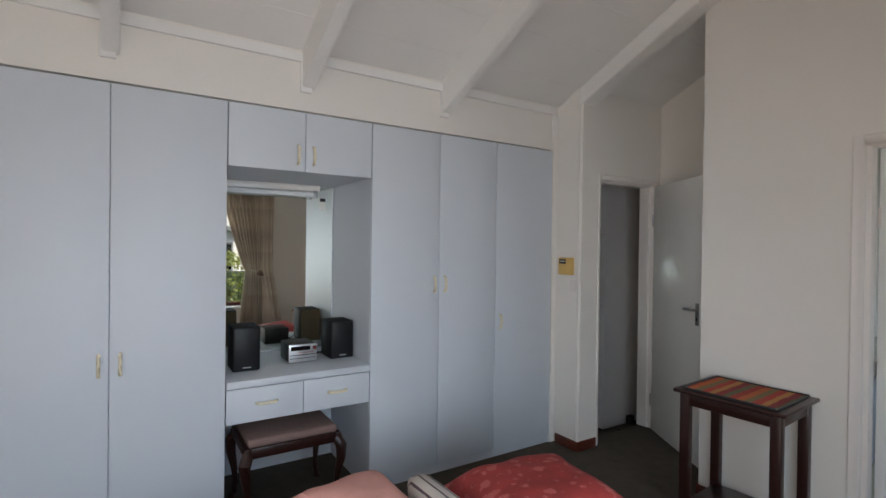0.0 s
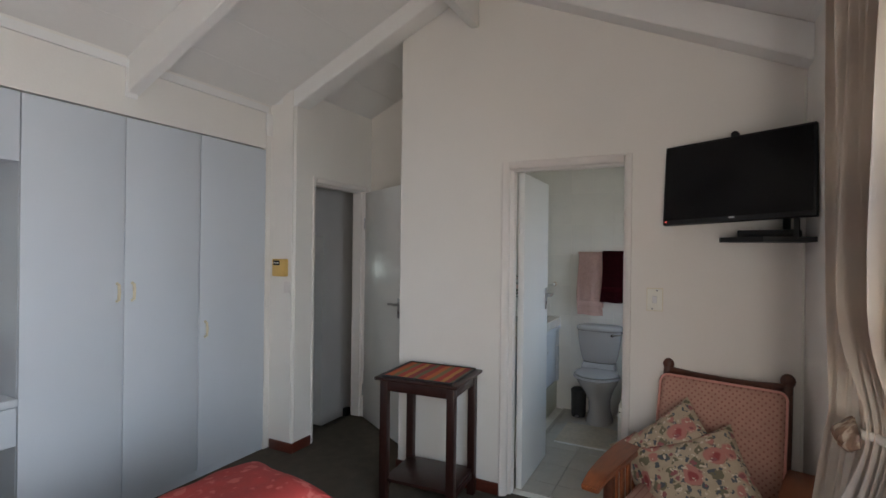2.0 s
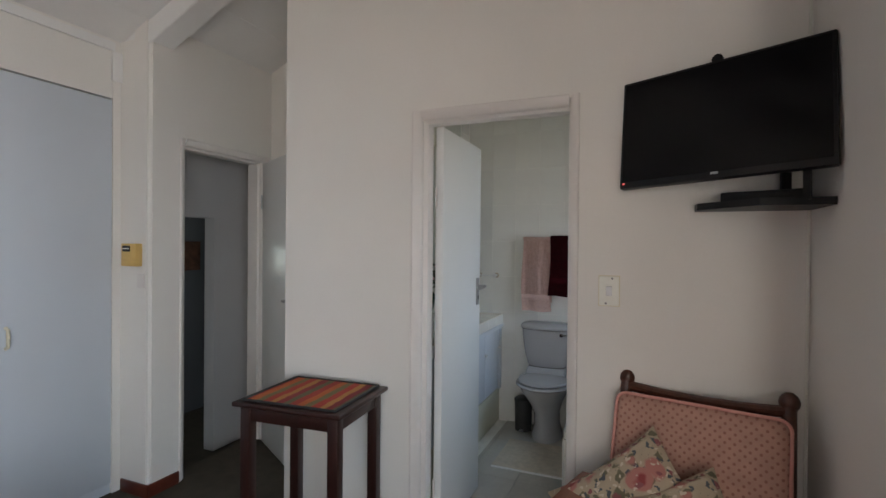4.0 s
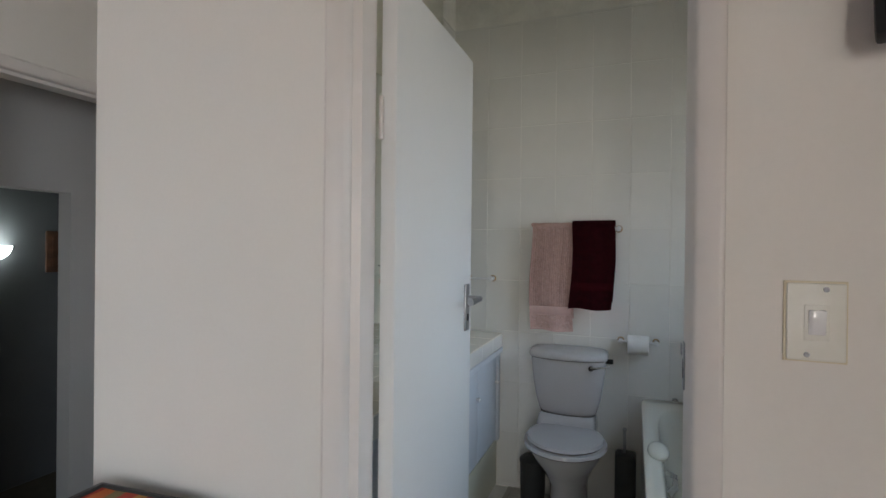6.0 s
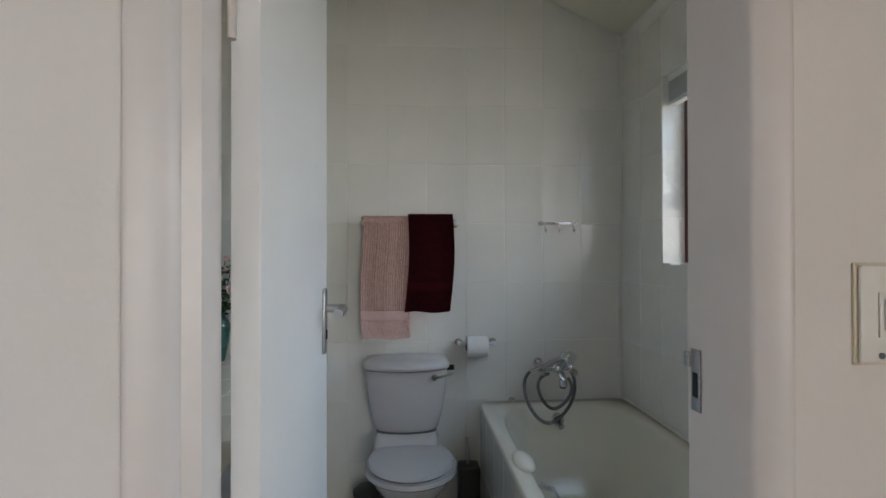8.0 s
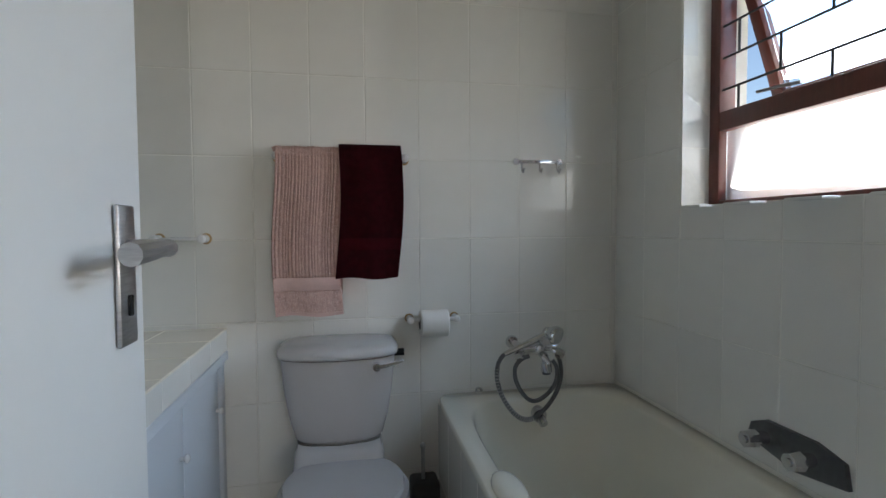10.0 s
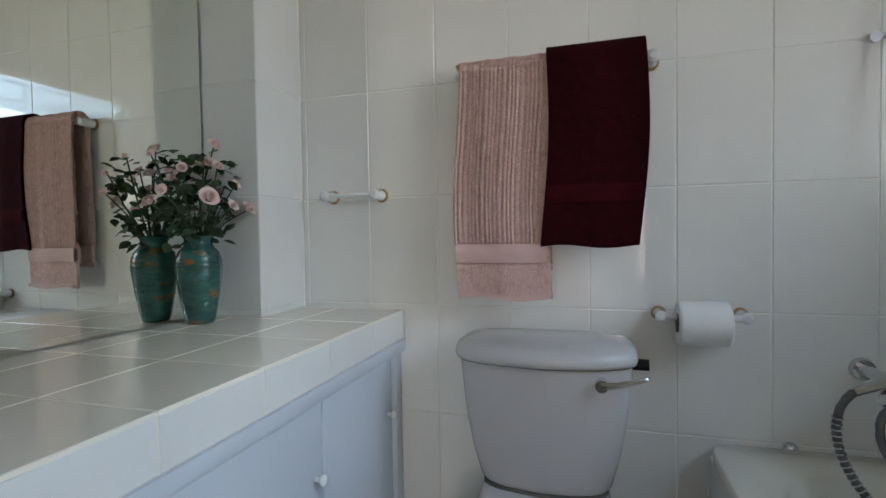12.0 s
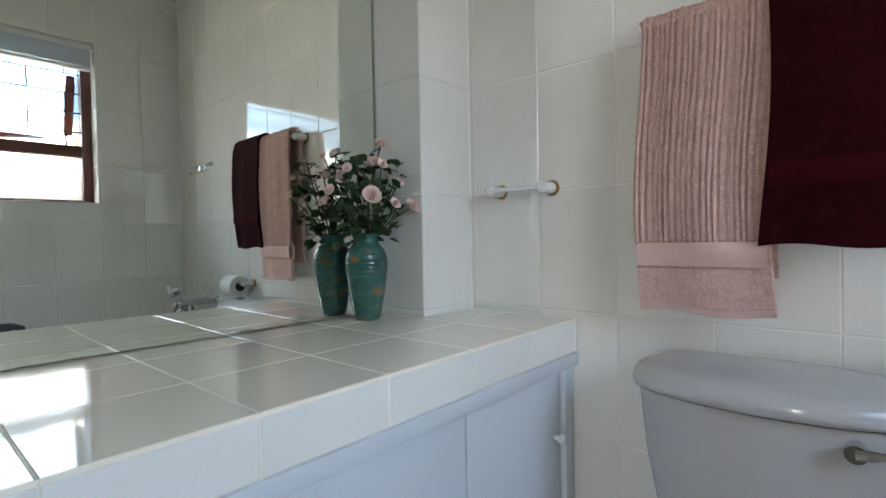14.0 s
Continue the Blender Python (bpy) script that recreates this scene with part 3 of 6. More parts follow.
def lever_set(root, x, z, s=1):
    """Plate, keyhole and lever handle on both faces of a leaf that lies along x, 0.04 thick from y 0 to 0.04."""
    for y, d in ((0.0, -1), (0.04, 1)):
        p = part("handle_plate", bx(x - 0.021, x + 0.021, min(y, y + d * 0.007), max(y, y + d * 0.007), z - 0.078, z + 0.078, r=0.003), STEEL, root, "brushed steel lever handle plate", local=True)
        b = bmesh.new()
        rod(b, (x, y + d * 0.006, z + 0.03), (x, y + d * 0.05, z + 0.03), 0.010)
        tube(b, [(x, y + d * 0.048, z + 0.03), (x - s * 0.03, y + d * 0.052, z + 0.032), (x - s * 0.06, y + d * 0.05, z + 0.029), (x - s * 0.095, y + d * 0.046, z + 0.027)], [0.010, 0.010, 0.011, 0.012], 10)
        part("lever", b, STEEL, p, local=True)
        part("keyhole", bx(x - 0.005, x + 0.005, min(y + d * 0.0072, y + d * 0.0085), max(y + d * 0.0072, y + d * 0.0085), z - 0.045, z - 0.022, r=0.002), BLACKP, p, local=True)


# bathroom leaf, opened square into the bathroom against the vanity
leaf = thing("bathroom_door", (0, 0, 0), "white painted flush door standing open into the bathroom", "door", m=pose(0.119, 0.120, 0.008, 0, 0, 90.5))
part("leaf", bx(0, 0.592, 0.0, 0.04, 0, 2.02, r=0.003), LEAF, leaf, local=True)
lever_set(leaf, 0.536, 1.178)
for z in (0.25, 1.68):
    b = bmesh.new()
    rod(b, (-0.006, 0.036, z - 0.05), (-0.006, 0.036, z + 0.05), 0.006)
    part("hinge", b, TRIM, leaf, "painted butt hinge", local=True)
leaf = thing("passage_door", (0, 0, 0), "white painted flush door standing half open", "door", m=pose(CX + 0.004, 0.728, 0.008, 0, 0, -31))
part("leaf", bx(0.004, 0.765, 0.0, 0.04, 0, 2.03, r=0.003), LEAF, leaf, local=True)
lever_set(leaf, 0.70, 1.06)
for z in (0.25, 1.75):
    part("hinge", rod(bmesh.new(), (0, -0.006, z - 0.05), (0, -0.006, z + 0.05), 0.006), STEEL, leaf, "steel butt hinge", local=True)
plate = thing("strike_plate", (0.727, 0.113, 1.17), "worn steel lock plate in the door frame", "plate")
part("plate", bx(0.7262, 0.7286, 0.102, 0.124, 1.125, 1.213, r=0.001), STEEL, plate)
part("latch_hole", bx(0.7255, 0.7261, 0.107, 0.119, 1.145, 1.180), BLACKP, plate)
part("latch_lip", bx(0.7235, 0.7261, 0.124, 0.138, 1.185, 1.207, r=0.001), STEEL, plate)

# ---- bedroom: wardrobes ----


def pull(parent, x, y, z, upright=True, ln=0.10):
    b = bmesh.new()
    h = ln / 2
    if upright:
        tube(b, [(x, y, z - h), (x + 0.02, y, z - h + 0.008), (x + 0.024, y, z), (x + 0.02, y, z + h - 0.008), (x, y, z + h)], 0.0085, 8)
    else:
        tube(b, [(x, y - h, z), (x + 0.02, y - h + 0.008, z), (x + 0.024, y, z), (x + 0.02, y + h - 0.008, z), (x, y + h, z)], 0.0085, 8)
    part("handle", b, CREAMP, parent, "cream plastic bow handle")


def wardrobe(y0, y1, doors, name="wardrobe", label="white melamine built-in wardrobe with cream handles"):
    root = thing(name, (WX - 0.3, (y0 + y1) / 2, 0), label, "wardrobe", group="built-in wardrobes")
    part("body", bx(-2.54, WX - 0.021, y0 + 0.001, y1 - 0.001, 0.0, 2.275), LAM, root)
    part("plinth", bx(WX - 0.0208, WX - 0.012, y0, y1, 0.0, 0.055), LAM, root)
    for a, b, hy, hz in doors:
        d = part("door", bx(WX - 0.0195, WX, a + 0.002, b - 0.002, 0.06, 2.272, r=0.002), LAM, root)
        if hy is not None:
            pull(d, WX, hy, hz)
    return root


wardrobe(-4.58, -3.571, [(-4.58, -4.075, None, 0), (-4.075, -3.571, None, 0)])
wardrobe(-3.57, -2.551, [(-3.57, -3.06, -3.10, 0.945), (-3.06, -2.551, -3.015, 0.945)])
wardrobe(-1.729, -0.757, [(-1.729, -1.237, -1.277, 1.27), (-1.237, -0.757, -1.193, 1.27)])
wardrobe(-0.756, -0.205, [(-0.756, -0.205, -0.713, 0.985)])
solid("filler_strip", bx(-2.40, WX + 0.002, -0.203, -0.157, 0.0, 2.55), WALL, "white filler strip between wardrobe and pier", "filler strip")

# dressing niche
NY0, NY1, NB = -2.549, -1.731, -2.490
over = thing("overhead_cabinet", (WX - 0.3, -2.14, 1.94), "white melamine overhead cabinet above the dressing niche", "cabinet")
part("body", bx(-2.54, WX - 0.021, NY0 + 0.001, NY1 - 0.001, 1.940, 2.275), LAM, over)
for a, b, hy in ((NY0, -2.14, -2.182), (-2.14, NY1, -2.094)):
    d = part("door", bx(WX - 0.0195, WX, a + 0.002, b - 0.002, 1.936, 2.272, r=0.002), LAM, over)
    pull(d, WX, hy, 2.03)
solid("niche_back_panel", bx(-2.545, NB - 0.006, NY0, NY1, 0.0, 1.938), LAM, "white melamine back panel of the dressing niche", "panel", kind="structure")
desk = thing("dressing_table", (WX - 0.24, -2.14, 0.56), "white built-in dressing table with two drawers", "dressing table")
part("top", bx(NB - 0.004, WX + 0.012, NY0 + 0.001, NY1 - 0.001, 0.752, 0.792, r=0.006), LAM, desk)
part("drawer_box", bx(NB, WX - 0.02, NY0 + 0.002, NY1 - 0.002, 0.562, 0.7515), LAM, desk)
for a, b, hy in ((NY0, -2.138, -2.34), (-2.138, NY1, -1.938)):
    d = part("drawer", bx(WX - 0.0195, WX, a + 0.002, b - 0.002, 0.562, 0.746, r=0.002), LAM, desk)
    pull(d, WX, hy, 0.66, False, 0.11)
mir = thing("dressing_mirror", (NB, -2.14, 1.3), "tall frameless wall mirror above the dressing table", "mirror")
part("mirror_glass", bx(NB - 0.0055, NB - 0.0005, NY0 + 0.005, -1.738, 0.797, 1.932), MIRROR, mir)
tag = solid("paper_tag", bx(NB + 0.0, NB + 0.001, -1.835, -1.790, 1.775, 1.858), IVORY, "small printed paper tag stuck to the mirror", "tag")
part("tag_print", bx(NB + 0.0012, NB + 0.0018, -1.833, -1.792, 1.832, 1.856), CHARC, tag, "dark printed block")
fx = thing("fluorescent_light", (NB + 0.05, -2.2, 1.87), "white fluorescent tube fitting above the mirror", "light fitting")
part("housing", bx(NB + 0.001, NB + 0.065, -2.53, -1.852, 1.892, 1.938, r=0.006), TRIM, fx)
part("tube", rod(bmesh.new(), (NB + 0.060, -2.51, 1.872), (NB + 0.060, -1.90, 1.872), 0.018), CERAM, fx, "unlit white fluorescent tube")
for y in (-2.52, -1.888):
    part("end_cap", bx(NB + 0.035, NB + 0.085, y - 0.012, y + 0.012, 1.848, 1.9, r=0.004), STEEL, fx, "grey end cap")


def speaker(y0, y1, x1, z1):
    s = thing("speaker", (x1 - 0.1, (y0 + y1) / 2, 0.792), "black wooden bookshelf speaker on the dressing table", "speaker", group="stereo speakers")
    part("cabinet", bx(x1 - 0.20, x1 - 0.012, y0, y1, 0.792, z1, r=0.004), BLACKW, s)
    part("grille", bx(x1 - 0.0118, x1, y0 + 0.004, y1 - 0.004, 0.797, z1 - 0.005, r=0.004), BLACKP, s, "black cloth speaker grille")
    part("back_panel", bx(x1 - 0.204, x1 - 0.2003, y0 + 0.003, y1 - 0.003, 0.795, z1 - 0.003), MDF, s, "bare brown board at the back")
    part("badge", bx(x1 + 0.0002, x1 + 0.002, (y0 + y1) / 2 - 0.022, (y0 + y1) / 2 + 0.022, 0.812, 0.818), SILVER, s, "silver badge")


speaker(-2.484, -2.336, -2.000, 1.045)
speaker(-1.892, -1.742, -2.050, 1.03)
hf = thing("stereo", (-2.15, -2.06, 0.792), "silver and black micro stereo on the dressing table", "stereo")
part("case", bx(-2.27, -2.072, -2.155, -1.985, 0.797, 0.905, r=0.004), BLACKP, hf)
part("front", bx(-2.0718, -2.062, -2.157, -1.983, 0.797, 0.905, r=0.003), SILVER, hf, "silver front panel")
part("display", bx(-2.0616, -2.0605, -2.145, -2.025, 0.868, 0.893), SCREEN, hf, "dark display window")
part("disc_slot", bx(-2.0616, -2.0605, -2.15, -1.99, 0.838, 0.842), BLACKP, hf)
part("lower_slot", bx(-2.0616, -2.0605, -2.15, -1.99, 0.818, 0.821), BLACKP, hf)
part("knob", rod(bmesh.new(), (-2.0615, -2.003, 0.882), (-2.045, -2.003, 0.882), 0.012), CHROME, hf, "chrome volume knob")
for i in range(4):
    part("button", bx(-2.0616, -2.058, -2.095 + i * 0.024, -2.08 + i * 0.024, 0.851, 0.857), CHROME, hf)
for i in range(3):
    pts = [(-2.20 - 0.05 * math.sin(k * 0.7 + i), -1.985 + 0.02 * k + 0.012 * math.sin(k * 2 + i), 0.80 + 0.015 * (1 + math.sin(k * 1.3 + i * 2))) for k in range(5)]
    solid("speaker_cable", tube(bmesh.new(), pts, 0.003, 6), BLACKP, "thin black cable behind the stereo", "cable", group="cables")

# stool in the niche
st = thing("dressing_stool", (-2.0, -2.19, 0), "mahogany stool with dusty pink seat and curved legs", "stool")
b = bx(-2.185, -1.775, -2.445, -1.945, 0.428, 0.475, r=0.02, seg=3)
part("seat", b, SEATC, st, "dusty pink upholstered seat")
b = bmesh.new()
for q in ((-2.195, -1.765, -2.46, -2.43), (-2.195, -1.765, -1.96, -1.93), (-2.195, -2.165, -2.43, -1.96), (-1.795, -1.765, -2.43, -1.96)):
    box(b, *q, 0.375, 0.432, r=0.005)
part("apron", b, MAHOG, st)
for lx, ly in ((-2.175, -2.44), (-2.175, -1.95), (-1.785, -2.44), (-1.785, -1.95)):
    sx, sy = (1 if lx > -2 else -1), (1 if ly > -2.2 else -1)
    pts = [(lx + sx * o, ly + sy * o, z) for o, z in ((0.0, 0.40), (0.022, 0.35), (0.020, 0.28), (0.004, 0.18), (-0.002, 0.09), (0.008, 0.03), (0.02, 0.004))]
    part("leg", tube(bmesh.new(), pts, [0.030, 0.032, 0.027, 0.018, 0.014, 0.017, 0.022], 10), MAHOG, st)

# ---- bedroom: bed ----
bed = thing("bed", (-0.1, -2.6, 0), "low bed with a rumpled pale pink blanket", "bed")
part("base", bx(-0.70, 0.50, -3.75, -1.50, 0.06, 0.30, r=0.02), MAHOG, bed)
for lx in (-0.64, 0.42):
    for ly in (-3.65, -1.58):
        part("leg", rod(bmesh.new(), (lx, ly, 0), (lx, ly, 0.07), 0.025, 0.03), MAHOG, bed)
part("mattress", bx(-0.72, 0.51, -3.76, -1.48, 0.302, 0.46, r=0.05, seg=4), PINKB, bed)


def cover(u, v):
    x = -0.76 + 1.30 * u
    y = -3.70 + 1.90 * v
    e = min(u, 1 - u) * 14
    z = 0.475 + 0.012 * noise.noise((x * 4, y * 4, 2)) - 0.22 * max(0, 1 - e) ** 2
    return (x, y, z)


part("blanket", grid(bmesh.new(), cover, 40, 40, 0.012), PINKB, bed, "pale pink blanket")


rc = thing("red_cushion", (0, 0, 0), "plump red velvet cushion with a faded leaf pattern", "cushion", m=pose(-0.45, -1.62, 0.530, 3, -4, -12))
part("casing", cushion(bmesh.new(), 0.60, 0.56, 0.22, 20), REDV, rc, local=True)
pl = thing("bolster", (-0.62, -2.05, 0.49), "cream bolster with dark woven stripes", "pillow")
b = bmesh.new()
tube(b, [(-0.80, -1.98, 0.545), (-0.74, -1.98, 0.545), (-0.5, -1.98, 0.545), (-0.2, -1.98, 0.545), (-0.14, -1.98, 0.545)], [0.03, 0.06, 0.066, 0.06, 0.03], 18)
part("casing", b, STRIPE, pl)
cu = thing("pink_pillow", (-0.80, -2.25, 0.5), "plain pale pink pillow on the bed", "pillow", m=pose(-0.66, -2.25, 0.545, 0, 6, 8))
part("casing", cushion(bmesh.new(), 0.50, 0.38, 0.15), PINKB, cu, local=True)

# ---- bedroom: side table ----
T0, T1, U0, U1, TZ = -0.265, 0.265, -0.225, 0.225, 0.775
TABLE = pose(-0.352, -0.252, 0, 0, 0, 4)
tb = thing("side_table", (0, 0, 0), "dark mahogany side table with a lower shelf", "side table", m=TABLE)
part("tabletop", bx(T0, T1, U0, U1, TZ - 0.02, TZ, r=0.007, seg=3), MAHOG, tb, local=True)
b = bmesh.new()
ap = 0.035
box(b, T0 + ap, T1 - ap, U0 + ap, U0 + ap + 0.018, TZ - 0.085, TZ - 0.021, r=0.003)
box(b, T0 + ap, T1 - ap, U1 - ap - 0.018, U1 - ap, TZ - 0.085, TZ - 0.021, r=0.003)
box(b, T0 + ap, T0 + ap + 0.018, U0 + ap + 0.019, U1 - ap - 0.019, TZ - 0.085, TZ - 0.021, r=0.003)
box(b, T1 - ap - 0.018, T1 - ap, U0 + ap + 0.019, U1 - ap - 0.019, TZ - 0.085, TZ - 0.021, r=0.003)
part("apron", b, MAHOG, tb, local=True)
for lx in (T0 + 0.05, T1 - 0.05):
    for ly in (U0 + 0.05, U1 - 0.05):
        part("leg", bx(lx - 0.024, lx + 0.024, ly - 0.024, ly + 0.024, 0, TZ - 0.02, r=0.004), MAHOG, tb, local=True)
part("shelf", bx(T0 + 0.045, T1 - 0.045, U0 + 0.045, U1 - 0.045, 0.145, 0.165, r=0.004), MAHOG, tb, local=True)
for lx in (T0 + 0.05, T1 - 0.05):
    part("stretcher", bx(lx - 0.012, lx + 0.012, U0 + 0.075, U1 - 0.075, 0.105, 0.144, r=0.003), MAHOG, tb, local=True)
rn = solid("table_runner", bmesh.new(), RUNNER, "striped red, orange and green woven table mat", "table mat")
b = bmesh.new()
grid(b, lambda u, v: (T0 + 0.045 + (T1 - T0 - 0.09) * u, U0 + 0.035 + (U1 - U0 - 0.07) * v, TZ + 0.006 + 0.0025 * noise.noise((u * 6, v * 6, 1))), 20, 16, 0.004)
rn.data = mesh_of("table_runner", b, RUNNER)
rn.matrix_world = TABLE
part("border", tube(bmesh.new(), [(T0 + 0.04, U0 + 0.03, TZ + 0.007), (T1 - 0.04, U0 + 0.03, TZ + 0.007), (T1 - 0.04, U1 - 0.03, TZ + 0.007), (T0 + 0.04, U1 - 0.03, TZ + 0.007), (T0 + 0.04, U0 + 0.03, TZ + 0.007)], 0.006, 6), CHARC, rn, "dark fringed border", local=True)

# ---- bedroom: armchair, built facing -y about its back centre ----
ch = thing("armchair", (0, 0, 0), "red-brown wooden armchair with pink upholstered back", "armchair", m=pose(1.215, -0.10, 0, 0, 0, -13))
for x in (-0.265, 0.265):
    b = bmesh.new()
    tube(b, [(x, -0.10, 0.0), (x, -0.07, 0.4), (x, 0.0, 0.72), (x, 0.05, 0.925)], [0.022, 0.024, 0.024, 0.022], 12)
    ball(b, (x, 0.052, 0.935), 0.032, 1, 0.8, 1.1)
    part("back_post", b, TEAK, ch, local=True)
    b = bmesh.new()
    rod(b, (x * 1.22, -0.62, 0), (x * 1.22, -0.62, 0.55), 0.022, 0.026)
    part("front_leg", b, TEAK, ch, local=True)
    s = 1 if x > 0 else -1
    b = bmesh.new()
    grid(b, lambda u, v: (x * 1.24 + s * 0.01 + (v - 0.5) * (0.075 + 0.045 * math.sin(min(u * 1.6, 1) * 1.6)), -0.80 + 0.72 * u, 0.572 + 0.018 * math.sin(u * 3.1) - 0.02 * max(0, 0.12 - u) * 8), 24, 8, 0.028)
    bmesh.ops.bevel(b, geom=[e for e in b.edges if e.calc_face_angle(0) > 1.0], offset=0.006, segments=2, affect="EDGES")
    part("arm", b, TEAKL, ch, "broad curved wooden armrest", local=True)
    for k in range(6):
        part("slat", bx(x * 1.2 - 0.008, x * 1.2 + 0.008, -0.57 + k * 0.08, -0.535 + k * 0.08, 0.29, 0.560, r=0.003), TEAKL, ch, local=True)
    part("side_rail", bx(x * 1.2 - 0.014, x * 1.2 + 0.014, -0.62, -0.08, 0.23, 0.30, r=0.004), TEAK, ch, local=True)
b = bmesh.new()
tube(b, [(-0.265, 0.045, 0.905), (-0.13, 0.05, 0.892), (0, 0.052, 0.888), (0.13, 0.05, 0.892), (0.265, 0.045, 0.905)], 0.020, 10)
part("top_rail", b, TEAK, ch, local=True)
part("front_rail", bx(-0.30, 0.30, -0.64, -0.605, 0.25, 0.31, r=0.005), TEAK, ch, local=True)
b = bx(-0.285, 0.285, -0.62, -0.06, 0.32, 0.45, r=0.04, seg=4)
part("seat_cushion", b, PINKC, ch, "pink patterned seat cushion", local=True)
b = bx(-0.275, 0.275, -0.05, 0.05, -0.27, 0.255, r=0.035, seg=4)
bmesh.ops.transform(b, matrix=pose(0, -0.075, 0.645, -15, 0, 0), verts=b.verts)
part("back_cushion", b, PINKC, ch, "pink patterned back cushion", local=True)
rim = []
for cx_, cz_, a0 in ((0.238, 0.218, 0), (-0.238, 0.218, 90), (-0.238, -0.233, 180), (0.238, -0.233, 270)):
    for k in range(6):
        a = radians(a0 + k * 18)
        rim.append((cx_ + 0.036 * math.cos(a), -0.038, cz_ + 0.036 * math.sin(a)))
b = tube(bmesh.new(), rim + rim[:1], 0.006, 8)
bmesh.ops.transform(b, matrix=pose(0, -0.075, 0.645, -15, 0, 0), verts=b.verts)
part("piping", b, PINKB, ch, "pink corded edge of the back cushion", local=True)
for nm, m in (("floral_cushion", pose(1.005, -0.345, 0.540, 62, 0, -22) @ pose(0, 0, 0, 0, 0, 46)), ("floral_cushion", pose(1.115, -0.465, 0.510, 50, 0, -8) @ pose(0, 0, 0, 0, 0, 28))):
    c = thing(nm, (0, 0, 0), "floral cotton scatter cushion leaning on the armchair", "cushion", group="floral cushions", m=m)
    part("casing", cushion(bmesh.new(), 0.47, 0.45, 0.14), FLORAL, c, local=True)

# ---- bedroom: television in the corner ----
ax, ay, bx_, by_ = 0.940, -0.052, 1.553, -0.295
cxm, cym, ang = (ax + bx_) / 2, (ay + by_) / 2, math.degrees(math.atan2(by_ - ay, bx_ - ax))
tv = thing("television", (0, 0, 0), "black flat television on a corner wall bracket", "television", m=pose(cxm, cym, 1.897, 0, -2.2, ang) @ pose(0, 0, 0, -9, 0, 0))
hw = math.hypot(bx_ - ax, by_ - ay) / 2
part("casing", bx(-hw, hw, 0.0, 0.035, -0.212, 0.212, r=0.006), BLACKP, tv, local=True)
part("screen", bx(-hw + 0.012, hw - 0.012, -0.0035, -0.0005, -0.188, 0.200), SCREEN, tv, "dark switched-off screen", local=True)
part("badge", bx(-0.012, 0.012, -0.003, -0.0005, -0.197, -0.190), SILVER, tv, "small silver badge", local=True)
part("standby_light", bx(-hw + 0.015, -hw + 0.02, -0.003, -0.0005, -0.197, -0.192), LED, tv, local=True)
b = bmesh.new()
rod(b, (0, 0.0355, 0), (0, 0.10, 0), 0.04)
part("cable_clip", rod(bmesh.new(), (0, 0.01, 0.222), (0, 0.03, 0.222), 0.018), BLACKP, tv, local=True)
part("bracket", b, BLACKP, tv, "black wall bracket", local=True)
part("bracket_arm", bx(hw * 0.72, hw * 0.72 + 0.02, 0.04, 0.06, -0.30, -0.1), BLACKP, tv, local=True)
sh = thing("corner_shelf", (1.35, -0.12, 1.62), "black glass corner shelf below the television", "shelf")
b = prism(bmesh.new(), [(1.20, -0.004), (1.562, -0.004), (1.562, -0.27), (1.36, -0.285), (1.20, -0.10)], "z", 1.588, 1.612)
part("shelf_board", b, BLACKP, sh)
part("mount", bx(1.47, 1.50, -0.03, -0.005, 1.6125, 1.72), BLACKP, sh)
dec = thing("decoder_box", (1.40, -0.12, 1.612), "flat black decoder box on the corner shelf", "decoder", m=pose(1.40, -0.115, 1.612, 0, 0, -20))
part("case", bx(-0.12, 0.12, -0.05, 0.07, 0.0, 0.035, r=0.005), BLACKP, dec, local=True)
b = bmesh.new()
tube(b, [(1.556, -0.006, 1.60), (1.556, -0.006, 0.9), (1.556, -0.006, 0.10)], 0.004, 6)
solid("wall_cable", b, IVORY, "painted cable running down the wall corner", "cable")
b = bmesh.new()
tube(b, [(1.556, -0.008, 2.39), (1.552, -0.010, 2.2), (1.556, -0.008, 2.0), (1.556, -0.006, 1.70)], 0.004, 6)
solid("wall_cable", b, IVORY, "thin painted cable running up the wall corner", "cable")

# light switches, control box
def switch(x, z, w, h):
    s = thing("light_switch", (x, 0, z), "ivory plastic light switch plate with one rocker", "light switch")
    part("back_plate", bx(x - w / 2 - 0.003, x + w / 2 + 0.003, -0.0045, -0.0004, z - h / 2 - 0.003, z + h / 2 + 0.003, r=0.001), CREAMP, s, "cream border, darker than the plate")
    part("plate", bx(x - w / 2, x + w / 2, -0.010, -0.0047, z - h / 2, z + h / 2, r=0.003), IVORY, s)
    part("rocker_frame", bx(x - 0.016, x + 0.016, -0.0125, -0.0102, z - 0.028, z + 0.026, r=0.001), IVORY, s)
    b = bx(-0.011, 0.011, -0.004, 0.004, -0.019, 0.019, r=0.002)
    bmesh.ops.transform(b, matrix=pose(x, -0.0135, z, 8, 0, 0), verts=b.verts)
    part("rocker", b, CERAM, s)
    for dx, dz in ((0.012, 0.05), (-0.012, -0.05)):
        part("screw", rod(bmesh.new(), (x + dx, -0.0102, z + dz), (x + dx, -0.0115, z + dz), 0.004), STEELD, s)


